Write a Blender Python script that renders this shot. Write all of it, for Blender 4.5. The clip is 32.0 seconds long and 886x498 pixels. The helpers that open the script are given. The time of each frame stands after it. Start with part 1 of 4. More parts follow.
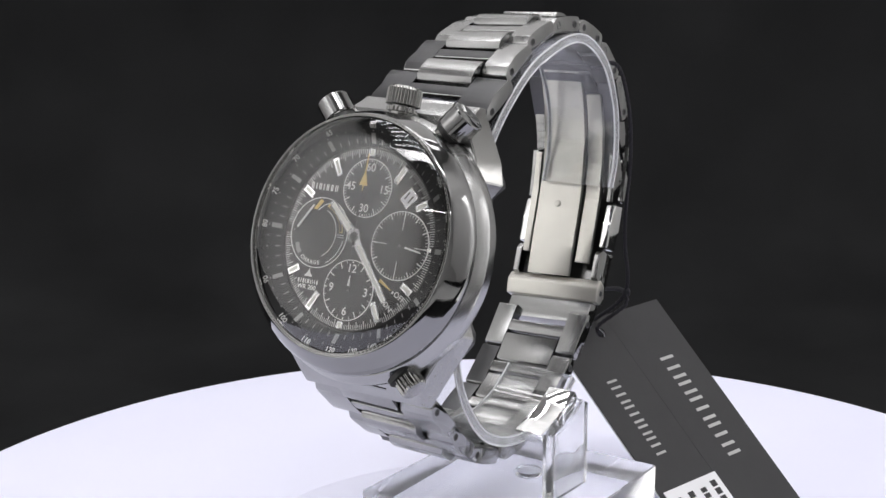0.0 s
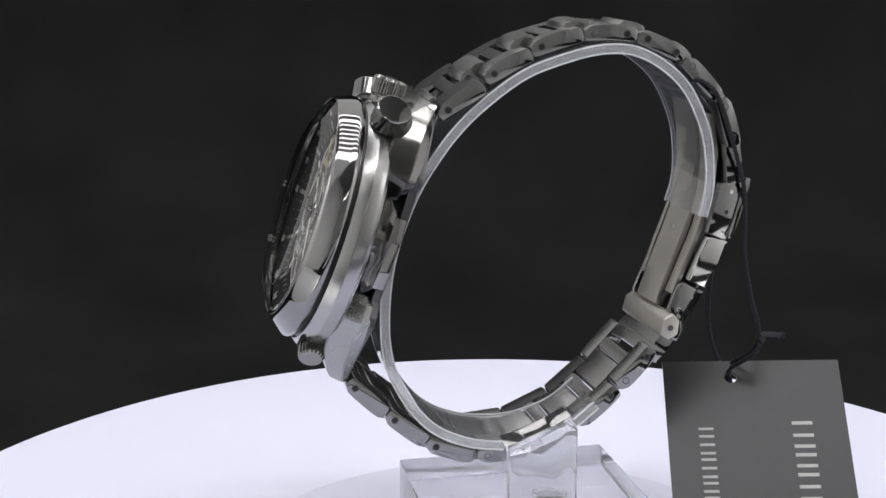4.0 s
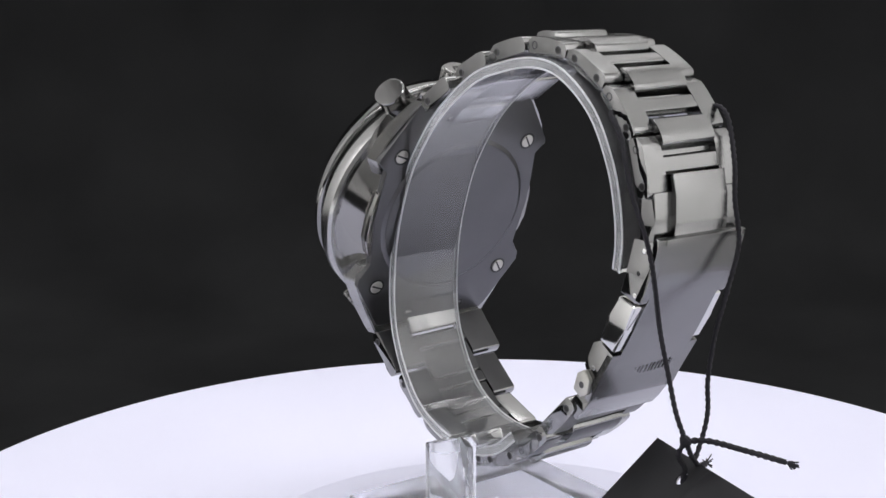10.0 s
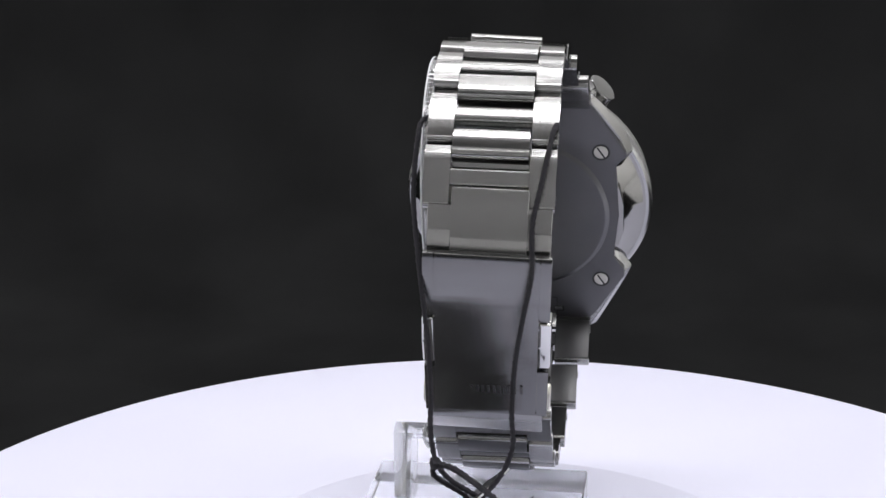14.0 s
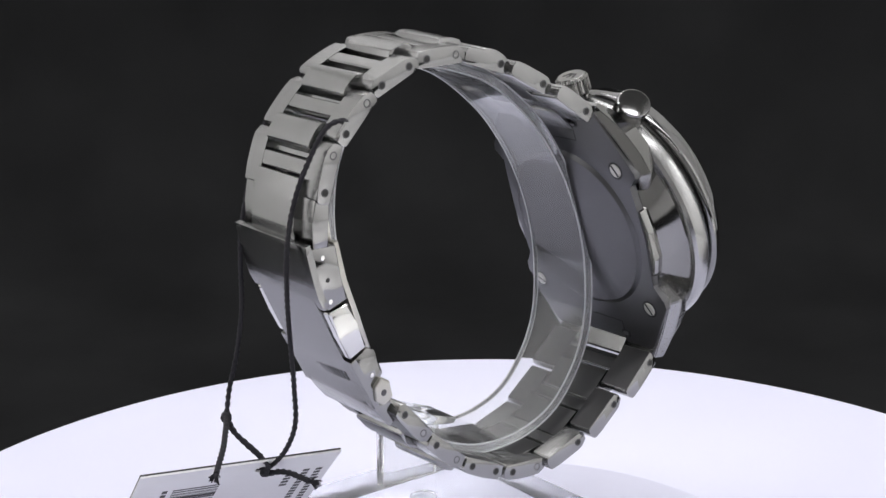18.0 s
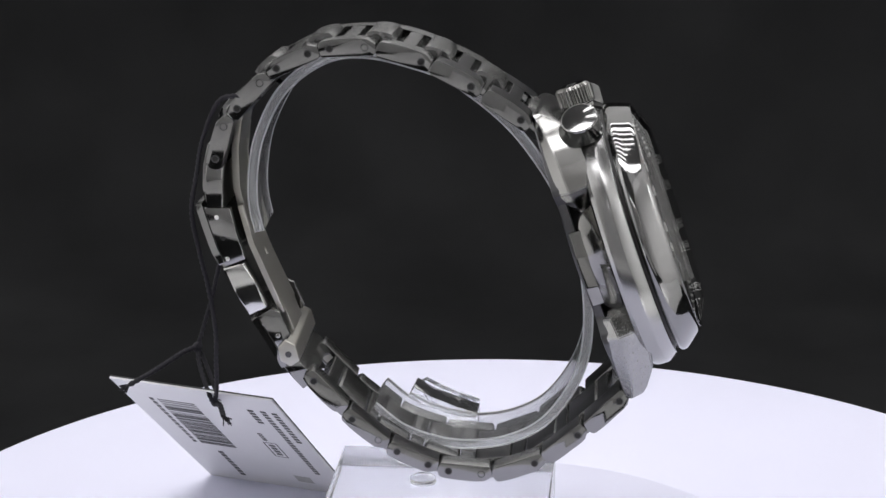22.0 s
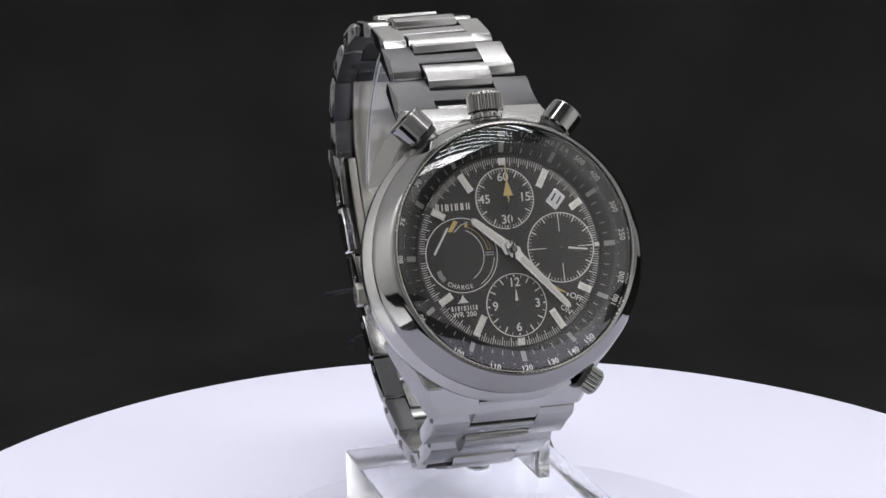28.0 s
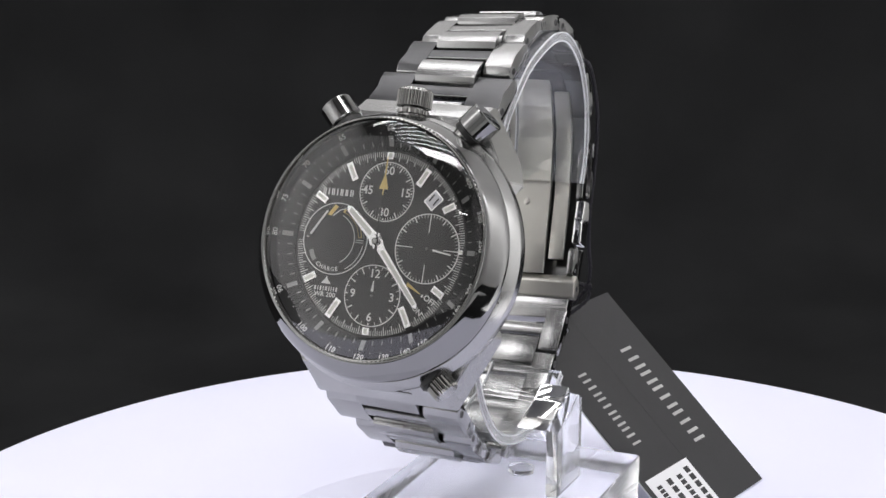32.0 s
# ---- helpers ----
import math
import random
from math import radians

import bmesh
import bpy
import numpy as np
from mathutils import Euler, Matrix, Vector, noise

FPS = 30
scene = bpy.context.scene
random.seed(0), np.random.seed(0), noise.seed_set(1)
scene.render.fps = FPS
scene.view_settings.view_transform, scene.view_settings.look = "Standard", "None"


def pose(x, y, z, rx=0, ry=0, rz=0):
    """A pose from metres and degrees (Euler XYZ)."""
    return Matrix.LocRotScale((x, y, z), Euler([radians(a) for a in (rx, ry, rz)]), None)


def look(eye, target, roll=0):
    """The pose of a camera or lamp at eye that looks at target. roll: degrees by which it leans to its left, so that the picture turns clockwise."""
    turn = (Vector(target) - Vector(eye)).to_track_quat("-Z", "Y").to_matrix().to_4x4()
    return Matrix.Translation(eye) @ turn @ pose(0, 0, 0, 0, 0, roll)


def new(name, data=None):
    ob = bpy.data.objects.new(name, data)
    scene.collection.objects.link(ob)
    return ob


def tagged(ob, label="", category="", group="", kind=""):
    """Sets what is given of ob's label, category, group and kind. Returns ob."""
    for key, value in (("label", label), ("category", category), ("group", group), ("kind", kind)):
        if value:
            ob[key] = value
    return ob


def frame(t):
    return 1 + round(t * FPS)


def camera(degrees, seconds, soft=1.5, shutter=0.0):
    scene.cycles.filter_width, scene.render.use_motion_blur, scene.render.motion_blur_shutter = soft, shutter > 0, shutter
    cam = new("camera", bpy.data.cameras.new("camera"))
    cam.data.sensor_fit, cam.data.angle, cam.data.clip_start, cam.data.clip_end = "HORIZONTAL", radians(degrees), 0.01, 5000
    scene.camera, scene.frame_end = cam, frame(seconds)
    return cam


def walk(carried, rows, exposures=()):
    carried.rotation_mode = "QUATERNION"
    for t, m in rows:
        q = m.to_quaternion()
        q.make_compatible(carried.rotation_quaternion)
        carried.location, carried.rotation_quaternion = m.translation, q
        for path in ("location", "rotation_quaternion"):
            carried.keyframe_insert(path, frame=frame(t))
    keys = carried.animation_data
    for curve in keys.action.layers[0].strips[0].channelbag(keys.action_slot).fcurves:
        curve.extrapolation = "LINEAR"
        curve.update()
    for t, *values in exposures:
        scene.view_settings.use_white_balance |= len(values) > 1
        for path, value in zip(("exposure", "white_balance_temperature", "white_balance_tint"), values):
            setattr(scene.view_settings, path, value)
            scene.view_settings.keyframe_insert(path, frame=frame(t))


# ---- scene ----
# One drawing unit is 0.922 mm. Drawing space: the turntable's axis is the z axis, its top is z = 0,
# x runs across the bracelet, y from the dial to the clasp.
MM = 0.922e-3
TOP = 131.0

cam = camera(31.09, 32.0, soft=1.5)
EYE = pose(0, -288.96 * MM, 134.34 * MM, 76.160, 0.185, 1.450)
walk(cam, [(0, EYE), (32, EYE)], exposures=[(0, 0.15), (1, 0.11), (2, 0.06), (3, 0.06), (9, 0.10), (13, 0.13), (18, 0.14), (20, 0.12), (24, 0.07), (29, 0.07), (30.5, 0.13), (32, 0.21)])


def spin(t):
    """Turn of the turntable in degrees."""
    return -10.9515 * t - 0.00127 * t * (32 - t) - 33.7


# ---- world and light ----
world = bpy.data.worlds.new("world")
scene.world = world
world.use_nodes = True
world.node_tree.nodes["Background"].inputs[0].default_value = (0.02, 0.02, 0.022, 1)
world.node_tree.nodes["Background"].inputs[1].default_value = 0.2


def area_lamp(name, eye, target, sx, sy, watts, colour=(1, 0.985, 1.0)):
    d = bpy.data.lights.new(name, "AREA")
    d.shape, d.size, d.size_y, d.energy, d.color = "RECTANGLE", sx, sy, watts, colour
    ob = new(name, d)
    ob.matrix_world = look(eye, target)
    return ob


# rows of light bars under the roof, from above the turntable to the back
for k in range(8):
    row = -0.07 + 0.06 * k
    area_lamp("light_bar", (0.0, row, 0.775 - 1.6 * max(0.0, row - 0.12) ** 1.5), (0, 0.05, 0.05), 0.5, 0.014, 0.19)
# a narrow strip of lamps across the front edge of the roof
area_lamp("front_strip_lamp", (0.0, -0.56, 0.52), (0, 0, 0.08), 0.5, 0.012, 0.25)
# fill lamp added to brighten the back wall
area_lamp("back_strip_lamp", (0.0, 0.33, 0.75), (0, 0.49, 0.25), 0.7, 0.07, 0.9)
for side in (-1, 1):
    # two fill lamps added to brighten each side wall for the metal to reflect
    area_lamp("side_strip_lamp", (0.27 * side, -0.15, 0.75), (0.46 * side, -0.15, 0.12), 0.08, 0.9, 1.5)
    area_lamp("wall_wash_lamp", (0.34 * side, -0.16, 0.30), (0.46 * side, -0.17, 0.23), 0.06, 0.9, 1.45)
    area_lamp("corner_lamp", (0.33 * side, -0.24, 0.72), (0, 0, 0.06), 0.14, 0.42, 0.12)


# ---- materials ----
def material(name, colour, rough=0.5, metal=0.0, vary=0.06, size=0.004, rough_vary=0.08, bump=0.0, bump_size=0.0006,
             stretch=(1, 1, 1), grain="", **inputs):
    m = bpy.data.materials.new(name)
    m.use_nodes = True
    nt = m.node_tree
    p = nt.nodes["Principled BSDF"]
    tc = nt.nodes.new("ShaderNodeTexCoord")
    mp = nt.nodes.new("ShaderNodeMapping")
    mp.inputs["Scale"].default_value = stretch
    nt.links.new(tc.outputs["Object"], mp.inputs[0])
    n1 = nt.nodes.new("ShaderNodeTexNoise")
    n1.inputs["Scale"].default_value, n1.inputs["Detail"].default_value = 1 / size, 5
    nt.links.new(tc.outputs["Object"], n1.inputs["Vector"])
    ramp = nt.nodes.new("ShaderNodeMapRange")
    ramp.inputs[1].default_value, ramp.inputs[2].default_value = 0.25, 0.75
    ramp.inputs[3].default_value, ramp.inputs[4].default_value = 1 - vary, 1 + vary
    nt.links.new(n1.outputs[0], ramp.inputs[0])
    mul = nt.nodes.new("ShaderNodeVectorMath")
    mul.operation = "SCALE"
    mul.inputs[0].default_value = colour
    nt.links.new(ramp.outputs[0], mul.inputs["Scale"])
    nt.links.new(mul.outputs[0], p.inputs["Base Color"])
    n2 = nt.nodes.new("ShaderNodeTexNoise")
    n2.inputs["Scale"].default_value, n2.inputs["Detail"].default_value = 1 / bump_size, 3
    nt.links.new(mp.outputs[0], n2.inputs["Vector"])
    rr = nt.nodes.new("ShaderNodeMapRange")
    rr.inputs[1].default_value, rr.inputs[2].default_value = 0.25, 0.75
    rr.inputs[3].default_value, rr.inputs[4].default_value = max(0.01, rough - rough_vary), rough + rough_vary
    nt.links.new(n2.outputs[0], rr.inputs[0])
    nt.links.new(rr.outputs[0], p.inputs["Roughness"])
    if bump:
        b = nt.nodes.new("ShaderNodeBump")
        b.inputs["Strength"].default_value, b.inputs["Distance"].default_value = min(1.0, bump), 0.00003 * max(1.0, bump)
        nt.links.new(n2.outputs[0], b.inputs["Height"])
        nt.links.new(b.outputs[0], p.inputs["Normal"])
    if grain:
        tg = nt.nodes.new("ShaderNodeTangent")
        tg.direction_type, tg.axis = "RADIAL", grain
        nt.links.new(tg.outputs[0], p.inputs["Tangent"])
    p.inputs["Metallic"].default_value = metal
    for key, value in inputs.items():
        p.inputs[key.replace("_", " ")].default_value = value
    return m


def pane(name, ior, rough=0.02):
    """Thin coated glass: clear with a Fresnel gloss."""
    m = bpy.data.materials.new(name)
    m.use_nodes = True
    nt = m.node_tree
    nt.nodes.remove(nt.nodes["Principled BSDF"])
    t, g, mix, f = (nt.nodes.new(k) for k in ("ShaderNodeBsdfTransparent", "ShaderNodeBsdfGlossy", "ShaderNodeMixShader", "ShaderNodeFresnel"))
    g.inputs["Roughness"].default_value = rough
    f.inputs["IOR"].default_value = ior
    nt.links.new(f.outputs[0], mix.inputs[0])
    nt.links.new(t.outputs[0], mix.inputs[1])
    nt.links.new(g.outputs[0], mix.inputs[2])
    nt.links.new(mix.outputs[0], nt.nodes["Material Output"].inputs["Surface"])
    return m


def clear(name, tint, ior, rough=0.01, haze_low=0.0, haze_high=0.06):
    """Solid clear plastic."""
    m = bpy.data.materials.new(name)
    m.use_nodes = True
    nt = m.node_tree
    p = nt.nodes["Principled BSDF"]
    p.inputs["Base Color"].default_value = (*tint, 1)
    p.inputs["Transmission Weight"].default_value = 1.0
    p.inputs["IOR"].default_value = ior
    tc = nt.nodes.new("ShaderNodeTexCoord")
    n = nt.nodes.new("ShaderNodeTexNoise")
    n.inputs["Scale"].default_value, n.inputs["Detail"].default_value = 260, 5
    nt.links.new(tc.outputs["Object"], n.inputs["Vector"])
    r = nt.nodes.new("ShaderNodeMapRange")
    r.inputs[1].default_value, r.inputs[2].default_value = 0.45, 0.8
    r.inputs[3].default_value, r.inputs[4].default_value = rough, rough * 6
    nt.links.new(n.outputs[0], r.inputs[0])
    nt.links.new(r.outputs[0], p.inputs["Roughness"])
    # faint haze of fine scratches
    haze, mix = nt.nodes.new("ShaderNodeBsdfDiffuse"), nt.nodes.new("ShaderNodeMixShader")
    haze.inputs["Color"].default_value = (0.8, 0.81, 0.84, 1)
    h = nt.nodes.new("ShaderNodeMapRange")
    h.inputs[3].default_value, h.inputs[4].default_value = haze_low, haze_high
    nt.links.new(n.outputs[0], h.inputs[0])
    nt.links.new(h.outputs[0], mix.inputs[0])
    nt.links.new(p.outputs[0], mix.inputs[1])
    nt.links.new(haze.outputs[0], mix.inputs[2])
    nt.links.new(mix.outputs[0], nt.nodes["Material Output"].inputs["Surface"])
    return m


BRUSHED = material("brushed_titanium", (0.33, 0.33, 0.327), 0.2, 1.0, 0.05, 0.006, 0.03, 0.5, 0.0004, (1, 0.02, 0.02), grain="X", Anisotropic=0.85, Anisotropic_Rotation=0.25)
# the links' own titanium, darkened for the shade inside the bracelet loop
INSIDE_SHADE = material("shaded_inner_titanium", (0.085, 0.085, 0.088), 0.34, 1.0, 0.06, 0.004, 0.04, 0.2, 0.0004, (1, 0.04, 0.04))
BRUSHED_SIDE = material("brushed_lug_side", (0.33, 0.33, 0.328), 0.26, 1.0, 0.05, 0.006, 0.03, 0.1, 0.0002, (1, 1, 0.06))
BRUSHED_CLASP = material("brushed_clasp", (0.20, 0.20, 0.199), 0.24, 1.0, 0.05, 0.006, 0.03, 0.25, 0.0004, (1, 0.02, 0.02), grain="X", Anisotropic=0.6, Anisotropic_Rotation=0.25)
BRUSHED_DIAL = material("brushed_case", (0.36, 0.36, 0.357), 0.22, 1.0, 0.05, 0.006, 0.03, 0.05, 0.0002, (1, 1, 0.06))
SATIN = material("satin_titanium", (0.12, 0.12, 0.125), 0.36, 1.0, 0.06, 0.008, 0.03)
SEMI = material("semi_polished_titanium", (0.27, 0.27, 0.268), 0.07, 1.0, 0.05, 0.006, 0.03)
POLISHED = material("polished_titanium", (0.27, 0.268, 0.26), 0.1, 1.0, 0.03, 0.01, 0.02)
BRIGHT = material("bright_steel", (0.52, 0.51, 0.47), 0.36, 1.0, 0.05, 0.006, 0.03, 0.05, 0.0003, (0.1, 1, 1))
BUTTON = material("bright_polished_steel", (0.62, 0.62, 0.61), 0.07, 1.0, 0.03, 0.01, 0.02)
BEZEL = material("polished_bezel", (0.235, 0.235, 0.233), 0.06, 1.0, 0.03, 0.01, 0.02)
HOLE = material("dark_hole", (0.012, 0.012, 0.012), 0.5)
DIAL = material("charcoal_dial", (0.029, 0.028, 0.027), 0.36, 0.0, 0.08, 0.003, 0.0)
PRINT = material("white_print", (0.78, 0.78, 0.76), 0.5, 0.0, 0.04, 0.001)
PRINT_GREY = material("grey_print", (0.30, 0.30, 0.29), 0.5, 0.0, 0.04, 0.001)
GOLD = material("pale_gold_paint", (0.72, 0.56, 0.22), 0.35, 0.3, 0.04, 0.001)
LUME = material("ivory_lume", (0.76, 0.76, 0.70), 0.5, 0.0, 0.04, 0.0008)
MARKER = material("polished_marker", (0.88, 0.88, 0.87), 0.16, 1.0, 0.03, 0.002)
DATE_INK = material("dark_ink", (0.02, 0.02, 0.022), 0.5)
GLASS = pane("sapphire_glass", 1.7)
GLASS_EDGE = pane("bevelled_sapphire_edge", 1.9, 0.03)
CHAPTER = material("gloss_black_ring", (0.012, 0.012, 0.012), 0.45, 0.0, 0.05, 0.003, 0.0, Specular_IOR_Level=0.3)
ACRYLIC = clear("clear_acrylic", (0.97, 0.98, 0.98), 1.45, 0.005, 0.02, 0.09)
ACRYLIC_GLINT = clear("milky_acrylic_glint", (0.97, 0.98, 0.98), 1.49, 0.02, 0.5, 0.85)
ACRYLIC_CUT = clear("sawn_acrylic", (0.97, 0.98, 0.98), 1.45, 0.05, 0.12, 0.34)
ACRYLIC_BASE = clear("clear_acrylic_block", (0.96, 0.97, 0.98), 1.40, 0.04, 0.02, 0.14)
WHITE_DISC = material("white_plastic", (0.75, 0.755, 0.90), 0.42, 0.0, 0.012, 0.05, 0.05, 0.02, 0.0006)
BLACK_CARD = material("black_card", (0.021, 0.021, 0.023), 0.42, 0.0, 0.08, 0.004, 0.06, 0.08, 0.0003)
WHITE_CARD = material("white_card", (0.74, 0.74, 0.76), 0.55, 0.0, 0.02, 0.005)
CARD_GREY = material("card_grey_ink", (0.42, 0.42, 0.41), 0.5)
CORD = material("black_cord", (0.012, 0.011, 0.016), 0.85, 0.0, 0.2, 0.0005, 0.05, 0.4, 0.0002)
CLOTH = material("black_cloth", (0.0158, 0.0160, 0.0165), 0.95, 0.0, 0.25, 0.06, 0.03, 0.3, 0.0012, Specular_IOR_Level=0.0)
FLAP = material("grey_fabric", (0.22, 0.22, 0.22), 0.9, 0.0, 0.1, 0.1, 0.03, 0.2, 0.001)
FRONT = material("pale_grey_fabric", (0.48, 0.48, 0.48), 0.9, 0.0, 0.06, 0.1, 0.03, 0.2, 0.001)
REFLECTOR = material("pale_reflector", (0.6, 0.6, 0.6), 0.9, 0.0, 0.1, 0.1, 0.03, 0.2, 0.001)
TENT = material("white_fabric", (0.78, 0.78, 0.77), 0.9, 0.0, 0.04, 0.1, 0.03, 0.2, 0.001)


# ---- mesh helpers ----
def link_mesh(bm, name, mat, sharp=24):
    me = bpy.data.meshes.new(name)
    bmesh.ops.recalc_face_normals(bm, faces=bm.faces)
    bm.to_mesh(me)
    bm.free()
    me.materials.append(mat)
    me.polygons.foreach_set("use_smooth", [True] * len(me.polygons))
    me.set_sharp_from_angle(angle=radians(sharp))
    return me


BASES = {}


def thing(name, base, label, category, kind=""):
    """An Empty at base (drawing units) that carries the parts of one thing."""
    ob = tagged(new(name), label, category, kind=kind)
    ob.empty_display_size = 0.005
    ob.location = Vector(base) * MM
    BASES[ob.name] = Vector(base)
    return ob


def root(ob):
    while ob.parent:
        ob = ob.parent
    return ob


def place(name, bm, mat, parent, label="", m=None, sharp=24, flank=None, flank_at=0.75, inner=None, inward=None):
    """Link a bmesh in drawing units, placed by m, as one mesh under a thing or a part. flank: the finish of faces that
    look sideways; inner: the copy with shade in its colour, for faces that look along inward."""
    base = BASES[root(parent).name]
    bm.transform(Matrix.Scale(MM, 4) @ Matrix.Translation(-base) @ (m or Matrix()))
    me = link_mesh(bm, name, mat, sharp)
    if flank:
        me.materials.append(flank)
        for f in me.polygons:
            f.material_index = int(abs(f.normal.x) > flank_at)
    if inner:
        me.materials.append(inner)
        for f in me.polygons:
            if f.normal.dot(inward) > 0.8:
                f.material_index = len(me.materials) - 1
    ob = new(name, me)
    ob.parent = parent
    return tagged(ob, label)


part = place


def prism(outline, z0, z1, bevel=0.0, segs=2, low=None, high=None):
    """A closed outline in x, y, extruded from z0 to z1 (or to heights low(x, y), high(x, y)), with bevelled edges."""
    bm = bmesh.new()
    a = [bm.verts.new((x, y, low(x, y) if low else z0)) for x, y in outline]
    b = [bm.verts.new((x, y, high(x, y) if high else z1)) for x, y in outline]
    bm.faces.new(a[::-1])
    bm.faces.new(b)
    n = len(a)
    for i in range(n):
        bm.faces.new((a[i], a[(i + 1) % n], b[(i + 1) % n], b[i]))
    if bevel:
        bmesh.ops.bevel(bm, geom=list(bm.edges), offset=bevel, segments=segs, affect="EDGES", profile=0.6, clamp_overlap=True)
    return bm


def box(sx, sy, sz, bevel=0.0, segs=2):
    return prism([(-sx / 2, -sy / 2), (sx / 2, -sy / 2), (sx / 2, sy / 2), (-sx / 2, sy / 2)], -sz / 2, sz / 2, bevel, segs)


def across(outline, x0, x1, bevel=0.0, segs=2):
    """A closed outline in y, z, extruded along x."""
    bm = prism(outline, x0, x1, bevel, segs)
    bm.transform(Matrix(((0, 0, 1, 0), (1, 0, 0, 0), (0, 1, 0, 0), (0, 0, 0, 1))))
    return bm


def lathe(profile, segs=96, closed=False, teeth=0, depth=0.0, span=None):
    """Turn a profile of (radius, height) about z. teeth: number of flutes of that depth on all but the first and last rings."""
    bm = bmesh.new()
    rings = []
    for k, (r, h) in enumerate(profile):
        ring = []
        if r < 1e-6:
            ring = [bm.verts.new((0, 0, h))] * segs
        else:
            for i in range(segs):
                q = 2 * math.pi * i / segs
                rr = r - (depth * (0.5 - 0.5 * math.cos(q * teeth)) if teeth and (span is None or span[0] <= k <= span[1]) else 0)
                ring.append(bm.verts.new((rr * math.cos(q), rr * math.sin(q), h)))
        rings.append(ring)
    pairs = list(zip(rings, rings[1:])) + ([(rings[-1], rings[0])] if closed else [])
    for lo, hi in pairs:
        for i in range(segs):
            j = (i + 1) % segs
            vs = []
            for v in (lo[i], lo[j], hi[j], hi[i]):
                if v not in vs:
                    vs.append(v)
            if len(vs) > 2:
                bm.faces.new(vs)
    return bm


def tube(points, r, segs=8, twist=0.0, flat=1.0):
    """A round tube along points, closed at both ends. twist: strength of a two-ply twist."""
    bm = bmesh.new()
    pts = [Vector(p) for p in points]
    rings, run = [], 0.0
    up = Vector((0.31, 0.2, 0.93))
    for i, p in enumerate(pts):
        d = (pts[min(i + 1, len(pts) - 1)] - pts[max(i - 1, 0)]).normalized()
        u = up.cross(d).normalized()
        v = d.cross(u)
        up = v
        if i:
            run += (p - pts[i - 1]).length
        ring = []
        for k in range(segs):
            q = 2 * math.pi * k / segs
            rr = r * (1 + twist * math.cos(2 * (q - run * 2.6)))
            ring.append(bm.verts.new(p + u * rr * math.cos(q) + v * rr * flat * math.sin(q)))
        rings.append(ring)
    for lo, hi in zip(rings, rings[1:]):
        for k in range(segs):
            bm.faces.new((lo[k], lo[(k + 1) % segs], hi[(k + 1) % segs], hi[k]))
    bm.faces.new(rings[0][::-1])
    bm.faces.new(rings[-1])
    return bm


def smooth_line(points, n=10):
    """Catmull-Rom through points."""
    p = [Vector(q) for q in points]
    p = [p[0] * 2 - p[1]] + p + [p[-1] * 2 - p[-2]]
    out = []
    for a, b, c, d in zip(p, p[1:], p[2:], p[3:]):
        for i in range(n):
            t = i / n
            out.append(0.5 * (2 * b + (c - a) * t + (2 * a - 5 * b + 4 * c - d) * t * t + (3 * b - a - 3 * c + d) * t ** 3))
    return out + [p[-2]]


def ribbon(pts, half):
    """Closed outline of a band of given half thickness along a 2D line."""
    left, right = [], []
    for i, p in enumerate(pts):
        a, b = Vector(pts[max(i - 1, 0)]), Vector(pts[min(i + 1, len(pts) - 1)])
        d = (b - a).normalized()
        nrm = Vector((-d.y, d.x))
        h = half(i / (len(pts) - 1)) if callable(half) else half
        left.append(tuple(Vector(p) + nrm * h))
        right.append(tuple(Vector(p) - nrm * h))
    return left + right[::-1]


def rounded(w, h, r, k=4):
    """Outline of a rounded rectangle."""
    out = []
    for cx, cy, a0 in ((w / 2 - r, h / 2 - r, 0), (-w / 2 + r, h / 2 - r, 90), (-w / 2 + r, -h / 2 + r, 180), (w / 2 - r, -h / 2 + r, 270)):
        for i in range(k + 1):
            q = radians(a0 + 90 * i / k)
            out.append((cx + r * math.cos(q), cy + r * math.sin(q)))
    return out


def join(bms):
    out = bmesh.new()
    for b in bms:
        tmp = bpy.data.meshes.new("tmp")
        b.to_mesh(tmp)
        b.free()
        out.from_mesh(tmp)
        bpy.data.meshes.remove(tmp)
    return out


def moved(bm, m):
    bm.transform(m)
    return bm


def lettering(body, size, depth=0.02, spacing=1.0):
    """Text as a bmesh, centred on the origin in x, y; size is the height of a capital."""
    cu = bpy.data.curves.new("lettering", "FONT")
    cu.body, cu.size, cu.extrude, cu.align_x, cu.align_y = body, size * 1.42, depth, "CENTER", "CENTER"
    cu.space_character, cu.resolution_u, cu.offset = spacing, 3, size * 0.02
    ob = bpy.data.objects.new("lettering", cu)
    scene.collection.objects.link(ob)
    me = bpy.data.meshes.new_from_object(ob.evaluated_get(bpy.context.evaluated_depsgraph_get()))
    bpy.data.objects.remove(ob)
    bpy.data.curves.remove(cu)
    bm = bmesh.new()
    bm.from_mesh(me)
    bpy.data.meshes.remove(me)
    return bm


def letter_strokes(w, height):
    """Two upright strokes at the edges of a wide letter's field, one for a narrow letter: (offset, width)."""
    k = 0.2 * height
    return [(0.0, min(k, w))] if w < 0.35 * height else [(-(w - k) / 2, k), ((w - k) / 2, k)]


def word_bars(name, widths, height, gap, mat, parent, m, label, depth=0.03):
    """A wordmark drawn as plain upright bars, each a part, centred on the origin of m."""
    x = -(sum(widths) + gap * (len(widths) - 1)) * height / 2
    for w in widths:
        for off, k in letter_strokes(w * height, height):
            part(name, moved(box(k, height, depth), m @ Matrix.Translation((x + w * height / 2 + off, 0, 0))), mat, parent, label)
        x += (w + gap) * height


